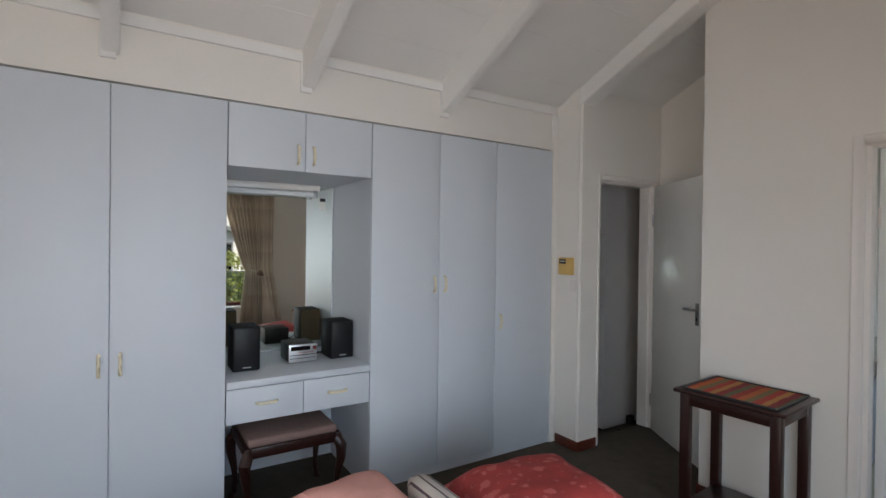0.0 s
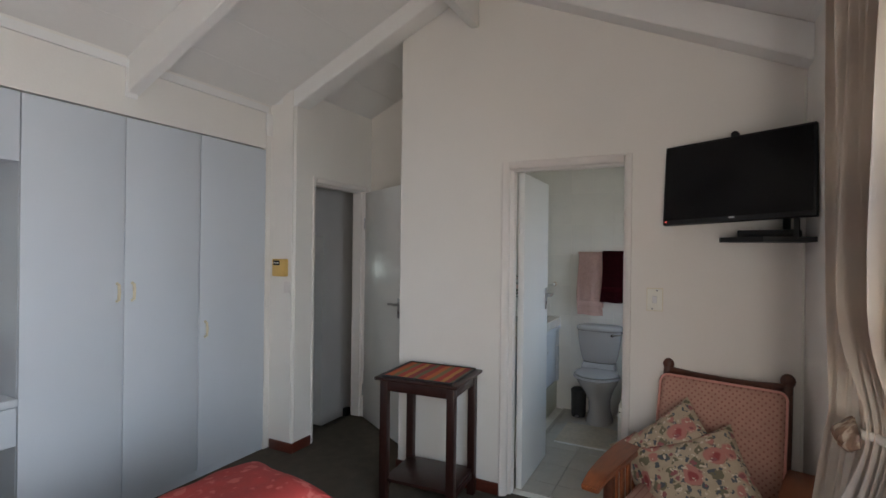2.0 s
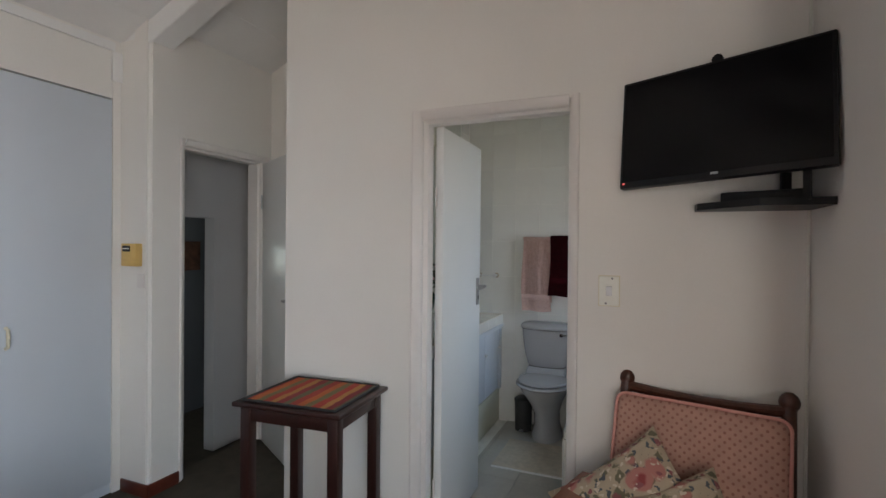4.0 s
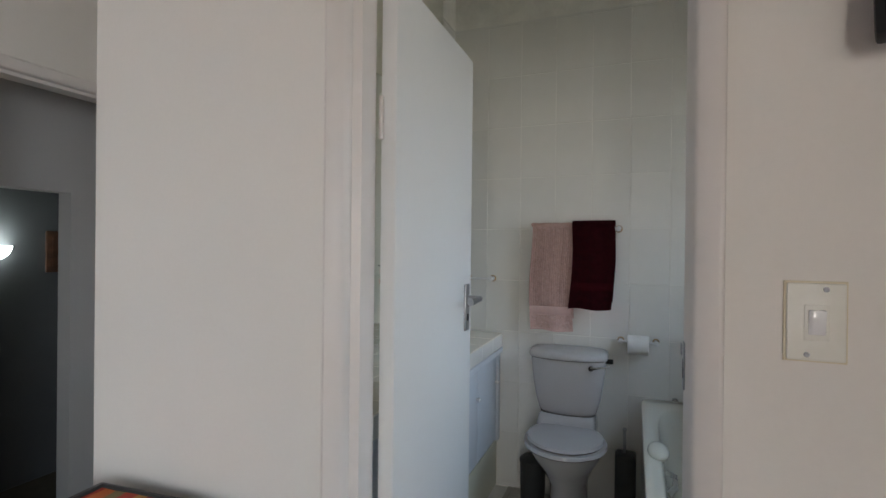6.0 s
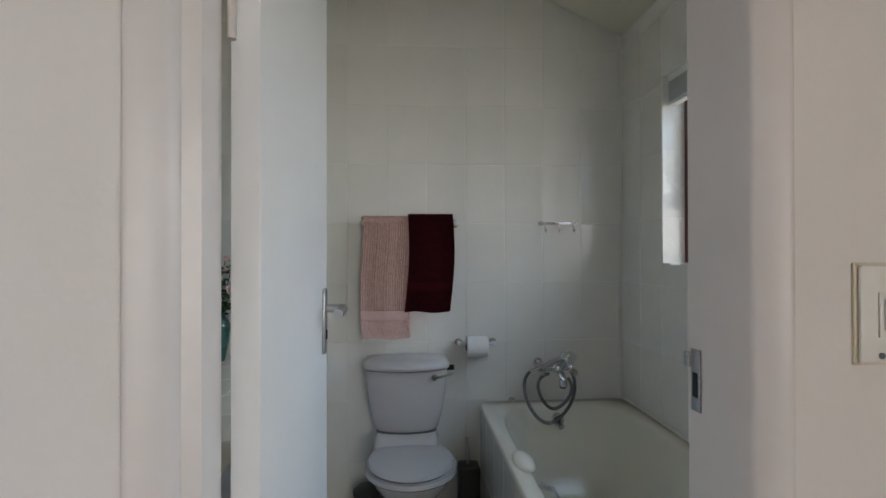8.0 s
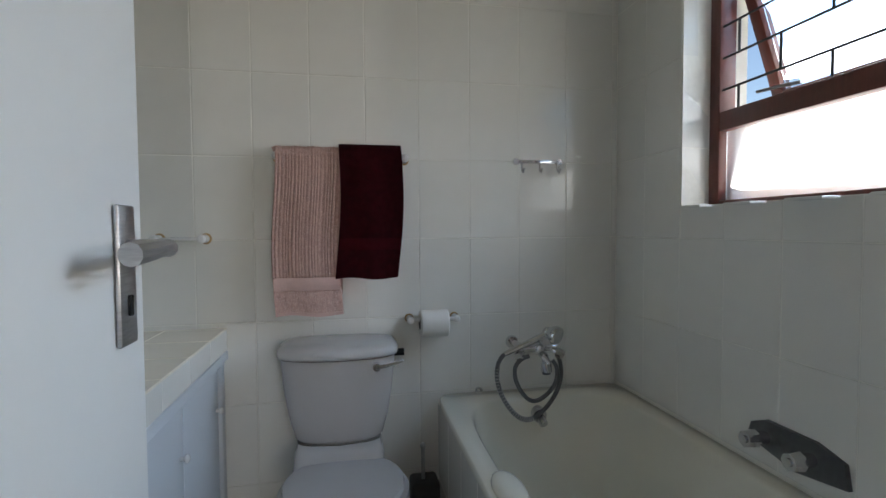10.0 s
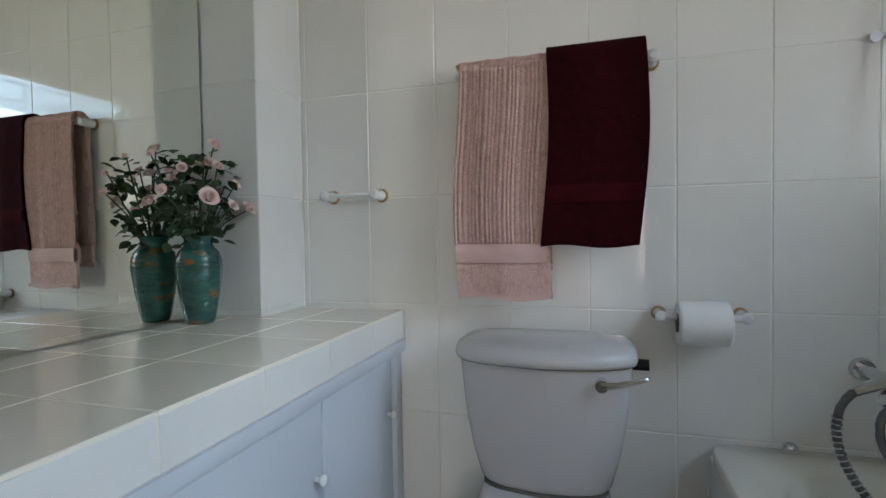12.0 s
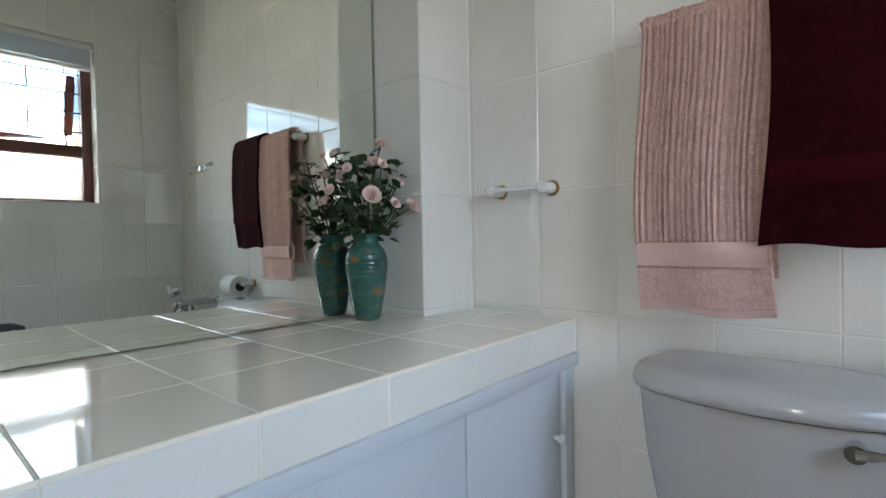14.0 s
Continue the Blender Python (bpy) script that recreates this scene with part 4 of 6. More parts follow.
switch(0.897, 1.277, 0.076, 0.118)
CBY = -0.1555
cb = thing("wall_control", (-1.66, -0.156, 1.37), "yellowed plastic wall control unit", "control unit")
part("case", bx(-1.75, -1.625, CBY - 0.042, CBY, 1.318, 1.448, r=0.006), YELLOWP, cb)
part("display", bx(-1.735, -1.672, CBY - 0.0445, CBY - 0.0422, 1.402, 1.436), BLACKP, cb, "dark display")
part("display_bar", bx(-1.730, -1.677, CBY - 0.046, CBY - 0.0447, 1.416, 1.422), IVORY, cb)
lo = thing("blank_switch", (-1.63, -0.156, 1.24), "white blank switch plate below the control unit", "switch plate")
part("plate", bx(-1.66, -1.60, CBY - 0.010, CBY, 1.195, 1.28, r=0.003), TRIM, lo)

# ---- bedroom: window, curtain ----
win = thing("window_1", (EX + 0.14, (W0 + W1) / 2, WZ0), "brown wooden framed bedroom window", "window", kind="structure")
b = bmesh.new()
for q in ((W0, W0 + 0.05, WZ0, WZ1), (W1 - 0.05, W1, WZ0, WZ1)):
    box(b, EX + 0.14, EX + 0.19, q[0], q[1], q[2], q[3], r=0.004)
for z in (WZ0, WZ1 - 0.05):
    box(b, EX + 0.14, EX + 0.19, W0 + 0.051, W1 - 0.051, z, z + 0.05, r=0.004)
for y in (-3.45, -2.70, -1.95):
    box(b, EX + 0.142, EX + 0.188, y - 0.02, y + 0.02, WZ0 + 0.051, WZ1 - 0.051, r=0.004)
part("window_frame", b, MERANTI, win, "brown varnished wooden frame")
part("window_sill", bx(EX - 0.05, EX + 0.138, W0 - 0.03, W1 + 0.03, WZ0 - 0.035, WZ0 - 0.0005, r=0.006), TRIM, win)
for a, c in ((W0 + 0.051, -3.471), (-3.429, -2.721), (-2.679, -1.971), (-1.929, W1 - 0.051)):
    p = part("pane", bx(EX + 0.163, EX + 0.167, a, c, WZ0 + 0.051, WZ1 - 0.051), GLASS, win)
    p.visible_shadow = False

# unseen window, added only to go with the fill lamp
w3 = thing("added_fill_window", (BW0, BACK - 0.1, 0.35), "narrow unseen window added at the bedroom end for fill light", "window", kind="structure")
b = bmesh.new()
for x0, x1 in ((BW0, BW0 + 0.04), (BW1 - 0.04, BW1)):
    box(b, x0, x1, BACK - 0.15, BACK - 0.10, 0.35, 2.15, r=0.004)
for z in (0.35, 2.09):
    box(b, BW0 + 0.0405, BW1 - 0.0405, BACK - 0.15, BACK - 0.10, z, z + 0.06, r=0.004)
part("window_frame", b, TRIM, w3)
p = part("pane", bx(BW0 + 0.041, BW1 - 0.041, BACK - 0.127, BACK - 0.123, 0.411, 2.089), GLASS, w3)
p.visible_shadow = False

TIE = 1.13


def curtain(u, v):
    """u across the cloth, v up; the outer strip hangs loose, the rest is gathered by the tie."""
    z = 0.03 + 2.36 * v
    k = math.exp(-((z - TIE) / 0.17) ** 2)
    up = max(0.0, min(1.0, (z - TIE) / 1.15))
    down = max(0.0, min(1.0, (TIE - z) / 0.8))
    free = 0.26
    if u < free:
        s = u / free
        y = -1.24 + 0.13 * down - 0.13 * s
        x = 1.435 - 0.015 * up - 0.075 * down
        amp = 0.022
    else:
        s = (u - free) / (1 - free)
        ya = -1.375 - 0.02 * k
        yb = -1.60 - 0.34 * up ** 0.75 - 0.10 * down ** 0.7
        y = ya + (yb - ya) * s
        x = 1.455 - 0.03 * up ** 0.6 - 0.05 * down ** 0.8 + 0.028 * k * s
        amp = 0.050 * (1 - 0.6 * k)
    fold = math.sin(u * 50 + 16 * u * u + 1.8 * math.sin(u * 9) + 0.35 * math.sin(z * 2)) * (0.75 + 0.35 * math.sin(u * 13 + 1))
    fold += 0.20 * math.sin(u * 170 + 1.3 * math.sin(z * 2.1)) + 0.25 * math.sin(u * 29 + z * 1.7) * (1 - k)
    return (x + amp * fold, y + 0.006 * math.cos(u * 50 + 16 * u * u + 1.8 * math.sin(u * 9)), z)


cu = thing("curtain", (1.47, -1.2, 0.03), "cream woven curtain with grey bands tied back beside the window", "curtain")
part("cloth", cloth(bmesh.new(), curtain, 360, 90, (0.003, 0, 0)), CURT, cu, smooth=80)
path = [(1.556, -1.38, TIE), (1.47, -1.385, TIE - 0.010), (1.437, -1.42, TIE - 0.018), (1.440, -1.46, TIE - 0.010), (1.452, -1.495, TIE), (1.464, -1.56, TIE + 0.006), (1.500, -1.605, TIE + 0.025), (1.556, -1.61, TIE + 0.04)]
b = bmesh.new()
rows = []
for i in range(57):
    t_ = i / 8
    j = min(int(t_), len(path) - 2)
    p = Vector(path[j]).lerp(Vector(path[j + 1]), t_ - j)
    q = Vector(path[max(j - 1, 0)]).lerp(Vector(path[j]), t_ - j).lerp(p, 0.75)
    w = 0.011
    rows.append([b.verts.new(q + Vector((dx, 0, dz))) for dx, dz in ((0, -w), (-0.003, -w * 0.8), (-0.004, 0), (-0.003, w * 0.8), (0, w), (0.004, 0))])
for r0, r1 in zip(rows, rows[1:]):
    for i in range(6):
        b.faces.new((r0[i], r1[i], r1[(i + 1) % 6], r0[(i + 1) % 6]))
part("tie_band", b, IVORY, cu, "cream cloth tie band", smooth=60)
# ribbed shell: a domed disc with ridges that curve out from its hinge
hinge = Vector((1.432, -1.405, TIE - 0.068))


def fan(u, v):
    a = radians(-88 + 176 * u + 14 * v)
    rr = 0.086 * v ** 0.8 * (1 - 0.06 * abs(math.sin(u * math.pi * 8)) * v)
    ridge = abs(math.sin(u * math.pi * 8))
    dome = 0.036 * math.sin(math.pi * (0.10 + 0.86 * v)) * (0.4 + 0.6 * math.sin(math.pi * u)) + 0.008 * ridge * math.sin(math.pi * min(1, v * 1.02))
    return (hinge.x - dome, hinge.y + 0.55 * rr * math.sin(a), hinge.z + rr * math.cos(a))


part("shell_clasp", cloth(bmesh.new(), fan, 128, 18, (0.005, 0, 0)), SHELL, cu, "brown ribbed shell-shaped tie clasp", smooth=80)
rl = thing("curtain_rail", (1.5, -2.3, 2.42), "white curtain rail above the bedroom window", "curtain rail")
part("rail", rod(bmesh.new(), (1.42, -4.45, 2.40), (1.42, -1.10, 2.40), 0.012), TRIM, rl)
for y in (-4.3, -3.5, -2.3, -1.15):
    part("rail_bracket", rod(bmesh.new(), (1.42, y, 2.40), (EX, y, 2.40), 0.008), TRIM, rl)

# hall: wall lamp, picture, door stop
sc = thing("wall_lamp", (-3.04, 0.875, 1.33), "lit half-bowl glass wall lamp in the hall", "wall lamp")
b = bmesh.new()
grid(b, lambda u, v: (-3.048 + 0.10 * math.sin(v * 1.45) * math.sin(math.pi * u) + 0.004, 0.875 - 0.13 * math.cos(math.pi * u) * math.sin(v * 1.5), 1.265 + 0.115 * (1 - math.cos(v * 1.45))), 18, 8, 0.004)
part("shade", b, LAMPG, sc, "lit white glass bowl")
for y in (0.745, 1.005):
    part("clip", ball(bmesh.new(), (-3.035, y, 1.36), 0.012), BLACKP, sc)
part("wall_bracket", bx(-3.0495, -3.04, 0.835, 0.915, 1.30, 1.345), BLACKP, sc)
lamp("wall_lamp_light", "POINT", Matrix.Translation((-2.99, 0.875, 1.42)), 1.2, (0.85, 1.0, 0.95), size=0.05)
pc = thing("picture", (-3.04, 1.33, 1.33), "small brown framed picture on the hall wall", "picture")
part("picture_frame", bx(-3.0495, -3.03, 1.20, 1.46, 1.19, 1.47, r=0.004), PICT, pc)
part("picture_canvas", bx(-3.0298, -3.027, 1.235, 1.425, 1.225, 1.435), PICT, pc)
ds = thing("door_stop", (-2.08, 1.13, -0.18), "dark rubber door stop by the hall wall", "door stop")
part("block", bx(-2.098, -2.05, 1.10, 1.17, -0.18, -0.10, r=0.008), BLACKP, ds)
ds = thing("floor_stop", (-1.99, 0.80, -0.18), "small dark rubber stop on the hall floor", "door stop")
part("cap", rod(bmesh.new(), (-1.98, 0.85, -0.18), (-1.98, 0.85, -0.145), 0.022, 0.018), BLACKP, ds)

# ---- bathroom ----
PIER_X, PIER_Y, MX = -0.387, 1.700, -0.558   # corner pier, mirror face
CF, CZ = -0.072, 0.890                       # vanity front edge and top
V0, V1, VZ0, VZ1 = 0.52, 1.50, 1.305, 2.12   # window opening
setting("wall_bath_end", bx(-0.735, BX + 0.25, BY + 0.0016, BY + 0.15, -0.1, 3.4), GROUT, "white tiled bathroom end wall", "wall")
bm = bmesh.new()
box(bm, BX + 0.0016, BX + 0.24, 0.13, V0, -0.1, roof(BX))
box(bm, BX + 0.0016, BX + 0.24, V1, BY + 0.008, -0.1, roof(BX))
box(bm, BX + 0.0016, BX + 0.24, V0, V1, -0.1, VZ0)
box(bm, BX + 0.0016, BX + 0.24, V0, V1, VZ1, roof(BX))
setting("wall_bath_window", bm, GROUT, "white tiled bathroom wall with a window", "wall")
setting("corner_pier", bx(-0.5995, PIER_X - 0.0016, PIER_Y + 0.0016, BY + 0.0075, CZ - 0.02, 2.9), GROUT, "white tiled corner pier", "pier")

TILES = {}


def place_of(ob):
    return (place_of(ob.parent) if ob.parent else Matrix()) @ ob.matrix_basis


def tile_mesh(name, w, h, material, d=0.0065):
    key = (name, round(w, 4), round(h, 4), material.name)
    if key not in TILES:
        b = bx(-w / 2, w / 2, 0, d, -h / 2, h / 2)
        top = [e for e in b.edges if all(abs(v.co.y) < 1e-6 for v in e.verts)]
        bmesh.ops.bevel(b, geom=top, offset=0.0015, segments=1, affect="EDGES")
        TILES[key] = mesh_of(name, b, material)
    return TILES[key]


def tiling(parent, at, u0, u1, w0, w1, us, ws, tw, th, material, holes=(), joint=0.0025):
    """Tiles over u0..u1 by w0..w1 from a joint at (us, ws); at(u, w) gives the pose of a tile's middle, its face to -y."""
    u = us + math.floor((u0 - us) / tw) * tw
    while u < u1 - 1e-6:
        w = ws + math.floor((w0 - ws) / th) * th
        while w < w1 - 1e-6:
            cells = [(max(u, u0), min(u + tw, u1), max(w, w0), min(w + th, w1))]
            for h0, h1, g0, g1 in holes:
                nxt = []
                for a, b, c, d in cells:
                    if b <= h0 or a >= h1 or d <= g0 or c >= g1:
                        nxt.append((a, b, c, d))
                        continue
                    if a < h0:
                        nxt.append((a, h0, c, d))
                    if b > h1:
                        nxt.append((h1, b, c, d))
                    m0, m1 = max(a, h0), min(b, h1)
                    if c < g0:
                        nxt.append((m0, m1, c, g0))
                    if d > g1:
                        nxt.append((m0, m1, g1, d))
                cells = nxt
            for a, b, c, d in cells:
                if b - a > 0.012 and d - c > 0.012:
                    o = new("tile", tile_mesh("tile", b - a - joint, d - c - joint, material))
                    o.parent = parent
                    o.matrix_local = place_of(parent).inverted() @ at((a + b) / 2, (c + d) / 2) @ pose(0, 0, 0, random.uniform(-0.05, 0.05), 0, random.uniform(-0.05, 0.05))
            w += th
        u += tw


# vanity: masonry front, tiled top, cupboard doors below
van = thing("vanity", (-0.3, 1.0, 0), "long white vanity with tiled top and cupboard doors", "vanity")
part("body", bx(-0.5995, CF - 0.045, 0.14, BY - 0.002, 0.275, 0.778), LAM, van)
part("plinth", bx(-0.5995, CF - 0.030, 0.14, BY - 0.002, 0.0, 0.268), BPAINT, van, "cream painted plinth")
part("top_slab", bx(-0.5995, CF - 0.0016, 0.14, BY - 0.002, 0.8115, CZ - 0.0010), GROUTC, van)
part("ledge", bx(CF - 0.20, CF + 0.002, 0.14, BY - 0.002, 0.779, 0.8105, r=0.004), LAM, van)
part("end_stile", bx(CF - 0.044, CF - 0.012, BY - 0.045, BY - 0.002, 0.27, 0.778, r=0.003), LAM, van)
for a, b in ((0.15, 0.62), (0.62, 1.06), (1.06, 1.495), (1.495, 1.855)):
    d = part("door", bx(CF - 0.0445, CF - 0.024, a + 0.002, b - 0.002, 0.282, 0.776, r=0.002), LAM, van)
    ky = b - 0.03
    kb = rod(bmesh.new(), (CF - 0.0238, ky, 0.62), (CF - 0.012, ky, 0.62), 0.006)
    ball(kb, (CF - 0.006, ky, 0.62), 0.012, 0.7, 1, 1)
    part("knob", kb, CERAM, d, "small white knob")

tray = part("top_tiling", bx(-0.56, -0.55, 0.15, 0.16, CZ - 0.0085, CZ - 0.0020), GROUT, van)
tiling(tray, lambda u, w: pose(u, w, CZ) @ pose(0, 0, 0, -90), -0.580, CF, 0.14, BY - 0.002, CF, 1.087, 0.20, 0.20, CTILE, joint=0.0016)
tiling(tray, lambda u, w: pose(CF, u, w, 0, 0, 90), 0.14, BY - 0.003, 0.811, CZ - 0.004, 1.087, 0.60, 0.20, 0.30, TILE)

# mirror over the vanity, hung a trace out of line with the wall
def turned(b):
    bmesh.ops.transform(b, matrix=pose(MX + 0.003, PIER_Y - 0.006, 0, 0, 0, -0.9), verts=b.verts)
    return b


mm = thing("bathroom_mirror", (MX, 0.9, 0.95), "large frameless mirror standing on the vanity", "mirror")
part("mirror_glass", turned(bx(-0.006, 0, -1.585, -0.001, CZ + 0.004, 2.25)), MIRROR, mm)
part("glass_edge", turned(bx(-0.006, -0.0005, -0.0008, 0.002, CZ + 0.004, 2.25)), STEEL, mm)

# window of the bathroom
wx = BX + 0.10
wb = thing("window_2", (wx, 1.0, VZ0), "brown wooden bathroom window with frosted lower pane", "window", kind="structure")
TRZ = 1.575
for nm, q in (("frame_side", (V0, V0 + 0.045, VZ0, VZ1)), ("frame_side", (V1 - 0.045, V1, VZ0, VZ1)), ("frame_bottom", (V0 + 0.0455, V1 - 0.0455, VZ0, VZ0 + 0.018)), ("frame_top", (V0 + 0.0455, V1 - 0.0455, VZ1 - 0.045, VZ1)), ("transom", (V0 + 0.0455, V1 - 0.0455, TRZ - 0.03, TRZ + 0.03))):
    part(nm, bx(wx, wx + 0.06, *q, r=0.004), MERANTI, wb)
p = part("lower_pane", bx(wx + 0.028, wx + 0.032, V0 + 0.046, V1 - 0.046, VZ0 + 0.0185, TRZ - 0.0305), FROST, wb, "frosted glass pane")
p.visible_shadow = False
# top-hung sash pushed open at the bottom
sash = bmesh.new()
sh_ = VZ1 - 0.05 - (TRZ + 0.035)
box(sash, -0.02, 0.02, V0 + 0.05, V0 + 0.09, -sh_, 0, r=0.003)
box(sash, -0.02, 0.02, V1 - 0.09, V1 - 0.05, -sh_, 0, r=0.003)
box(sash, -0.02, 0.02, V0 + 0.0905, V1 - 0.0905, -sh_, -sh_ + 0.04, r=0.003)
box(sash, -0.02, 0.02, V0 + 0.0905, V1 - 0.0905, -0.04, 0, r=0.003)
SM = pose(wx + 0.062, 0, VZ1 - 0.05) @ pose(0, 0, 0, 0, -20, 0)
bmesh.ops.transform(sash, matrix=SM, verts=sash.verts)
so = part("sash", sash, MERANTI, wb, "brown top-hung sash pushed open")
g = bx(-0.002, 0.002, V0 + 0.091, V1 - 0.091, -sh_ + 0.041, -0.041)
bmesh.ops.transform(g, matrix=SM, verts=g.verts)
p = part("sash_pane", g, GLASS, so, "clear glass pane")
p.visible_shadow = False
st_ = tube(bmesh.new(), [(wx - 0.004, 1.16, TRZ + 0.04), (wx - 0.01, 1.22, TRZ + 0.045), (wx - 0.006, 1.30, TRZ + 0.052)], 0.005, 8)
part("stay", st_, STEEL, wb, "steel window stay")
# burglar bars in a brick bond
bars = thing("burglar_bars", (wx + 0.01, 1.0, 1.6), "thin black burglar bars inside the window", "burglar bars")
rows = [TRZ + 0.10, TRZ + 0.20, TRZ + 0.30, TRZ + 0.40]
for z in rows:
    part("bar", rod(bmesh.new(), (wx + 0.012, V0 + 0.046, z), (wx + 0.012, V1 - 0.046, z), 0.004, n=6), IRON, bars)
zs = [TRZ + 0.031] + rows + [VZ1 - 0.046]
for i, (a, b) in enumerate(zip(zs, zs[1:])):
    y = V1 - 0.06 - (0.20 if i % 2 else 0.05)
    while y > V0 + 0.06:
        part("bar", rod(bmesh.new(), (wx + 0.012, y, a), (wx + 0.012, y, b), 0.004, n=6), IRON, bars)
        y -= 0.30
# raised blind
bl = thing("venetian_blind", (BX + 0.03, 1.0, 2.05), "white venetian blind drawn up over the window", "blind")
part("headrail", bx(BX + 0.02, BX + 0.06, V0 + 0.01, V1 - 0.01, VZ1 - 0.034, VZ1 - 0.002, r=0.003), BLIND, bl)
for i in range(12):
    part("slat", bx(BX + 0.022, BX + 0.058, V0 + 0.012, V1 - 0.012, VZ1 - 0.042 - i * 0.0065, VZ1 - 0.0395 - i * 0.0065), BLIND, bl)
part("bottom_rail", bx(BX + 0.022, BX + 0.058, V0 + 0.012, V1 - 0.012, VZ1 - 0.135, VZ1 - 0.121, r=0.003), BLIND, bl)
for y in (V0 + 0.12, V1 - 0.12):
    part("cord", rod(bmesh.new(), (BX + 0.04, y, VZ1 - 0.121), (BX + 0.04, y, VZ1 - 0.034), 0.0015, n=5), BLIND, bl)

# bath along the window wall
TX, TZB, TY0 = 0.682, 0.600, 0.20
bath = thing("bathtub", (1.06, 1.05, 0), "cream enamelled bath with a tiled side", "bathtub")


def tub(bm, x0, x1, y0, y1, z):
    n = 40
    def ring(ix, iy, zz, r):
        out = []
        for k in range(n):
            a = 2 * math.pi * (k + 0.5) / n
            c, s = math.cos(a), math.sin(a)
            px, py = (abs(c) ** r) * (1 if c > 0 else -1), (abs(s) ** r) * (1 if s > 0 else -1)
            out.append(bm.verts.new(((x0 + x1) / 2 + px * ((x1 - x0) / 2 - ix), (y0 + y1) / 2 + py * ((y1 - y0) / 2 - iy), zz)))
        return out
    rs = [ring(0, 0, z - 0.03, 0.08), ring(0, 0, z - 0.004, 0.08), ring(0.004, 0.004, z, 0.08), ring(0.055, 0.085, z, 0.35), ring(0.065, 0.10, z - 0.012, 0.38), ring(0.09, 0.15, z - 0.20, 0.42), ring(0.13, 0.23, z - 0.36, 0.5), ring(0.22, 0.36, z - 0.39, 0.6)]
    for a, b in zip(rs, rs[1:]):
        for k in range(n):
            bm.faces.new((a[k], a[(k + 1) % n], b[(k + 1) % n], b[k]))
    bm.faces.new(rs[-1])
    bmesh.ops.recalc_face_normals(bm, faces=bm.faces)
    return bm


part("tub_shell", tub(bmesh.new(), TX, BX - 0.001, TY0, BY - 0.001, TZB), ENAMEL, bath, smooth=50)
part("side_panel", bx(TX + 0.0068, TX + 0.03, TY0 + 0.01, BY - 0.004, 0.0, TZB - 0.031), GROUT, bath)
part("end_panel", bx(TX + 0.012, BX - 0.002, TY0 + 0.0, TY0 + 0.02, 0.0, TZB - 0.031), GROUT, bath)
bp = part("panel_tiling", bx(TX + 0.013, TX + 0.0135, 1.0, 1.01, 0.2, 0.21), GROUT, bath)
tiling(bp, lambda u, w: pose(TX + 0.005, u, w, 0, 0, -90), TY0, BY - 0.003, 0.0, TZB - 0.032, 1.70, -0.02, 0.20, 0.30, TILE)
part("plug_hook", ball(bmesh.new(), (0.845, BY - 0.02, TZB + 0.010), 0.016, 1, 1, 0.8), CHROME, bath, "small chrome plug stud")
bc = thing("bath_rest", (0.74, 1.17, TZB), "rounded white bath rest on the rim", "bath rest")
part("pad", ball(bmesh.new(), (0.735, 1.175, TZB + 0.002), 1.0, 0.040, 0.09, 0.022, 20, 12), ENAMEL, bc, smooth=80)
b = tube(bmesh.new(), [(0.752, 0.86, TZB - 0.02), (0.775, 0.89, TZB - 0.006), (0.78, 0.98, TZB - 0.006), (0.762, 1.04, TZB - 0.02)], 0.010, 8)
part("grab_handle", b, CHROME, bath, "chrome grab handle")


# taps and hand shower on the end wall
def tap_knob(b, c, d, r=0.020):
    c, d = Vector(c), Vector(d)
    rod(b, c, c + d * 0.03, r * 0.6)
    rod(b, c + d * 0.028, c + d * 0.05, r, r * 0.85, 8)


SX, SY, SZ = 1.05, BY - 0.125, 0.790
sw = thing("shower_mixer", (SX, BY, SZ), "chrome bath mixer with hand shower and coiled hose", "shower mixer")
b = bmesh.new()
for dx in (-0.065, 0.065):
    rod(b, (SX + dx, BY, SZ), (SX + dx * 0.8, SY, SZ), 0.013)
    rod(b, (SX + dx, BY, SZ), (SX + dx, BY - 0.012, SZ), 0.026, 0.022)
rod(b, (SX - 0.075, SY, SZ), (SX + 0.065, SY, SZ), 0.016)
ball(b, (SX, SY, SZ), 0.026)
tap_knob(b, (SX - 0.07, SY - 0.005, SZ - 0.005), (-0.5, -0.7, -0.3))
tap_knob(b, (SX + 0.05, SY - 0.005, SZ - 0.005), (0.5, -0.7, -0.3))
rod(b, (SX, SY, SZ), (SX + 0.005, SY, SZ + 0.045), 0.010)
tube(b, [(SX, SY, SZ - 0.01), (SX + 0.010, SY - 0.028, SZ - 0.025), (SX + 0.014, SY - 0.036, SZ - 0.05), (SX + 0.014, SY - 0.036, SZ - 0.078)], [0.016, 0.015, 0.019, 0.021], 12)
part("mixer_body", b, CHROME, sw)
part("aerator", rod(bmesh.new(), (SX + 0.014, SY - 0.036, SZ - 0.0785), (SX + 0.014, SY - 0.036, SZ - 0.088), 0.017, 0.015, 14), STEELD, sw, "dark spout end")
b = bmesh.new()
tube(b, [(SX - 0.145, SY - 0.03, SZ - 0.008), (SX - 0.09, SY - 0.03, SZ + 0.015), (SX - 0.03, SY - 0.03, SZ + 0.038), (SX + 0.025, SY - 0.03, SZ + 0.062)], [0.009, 0.011, 0.013, 0.013], 10)
ball(b, (SX + 0.022, SY - 0.03, SZ + 0.066), 0.020)
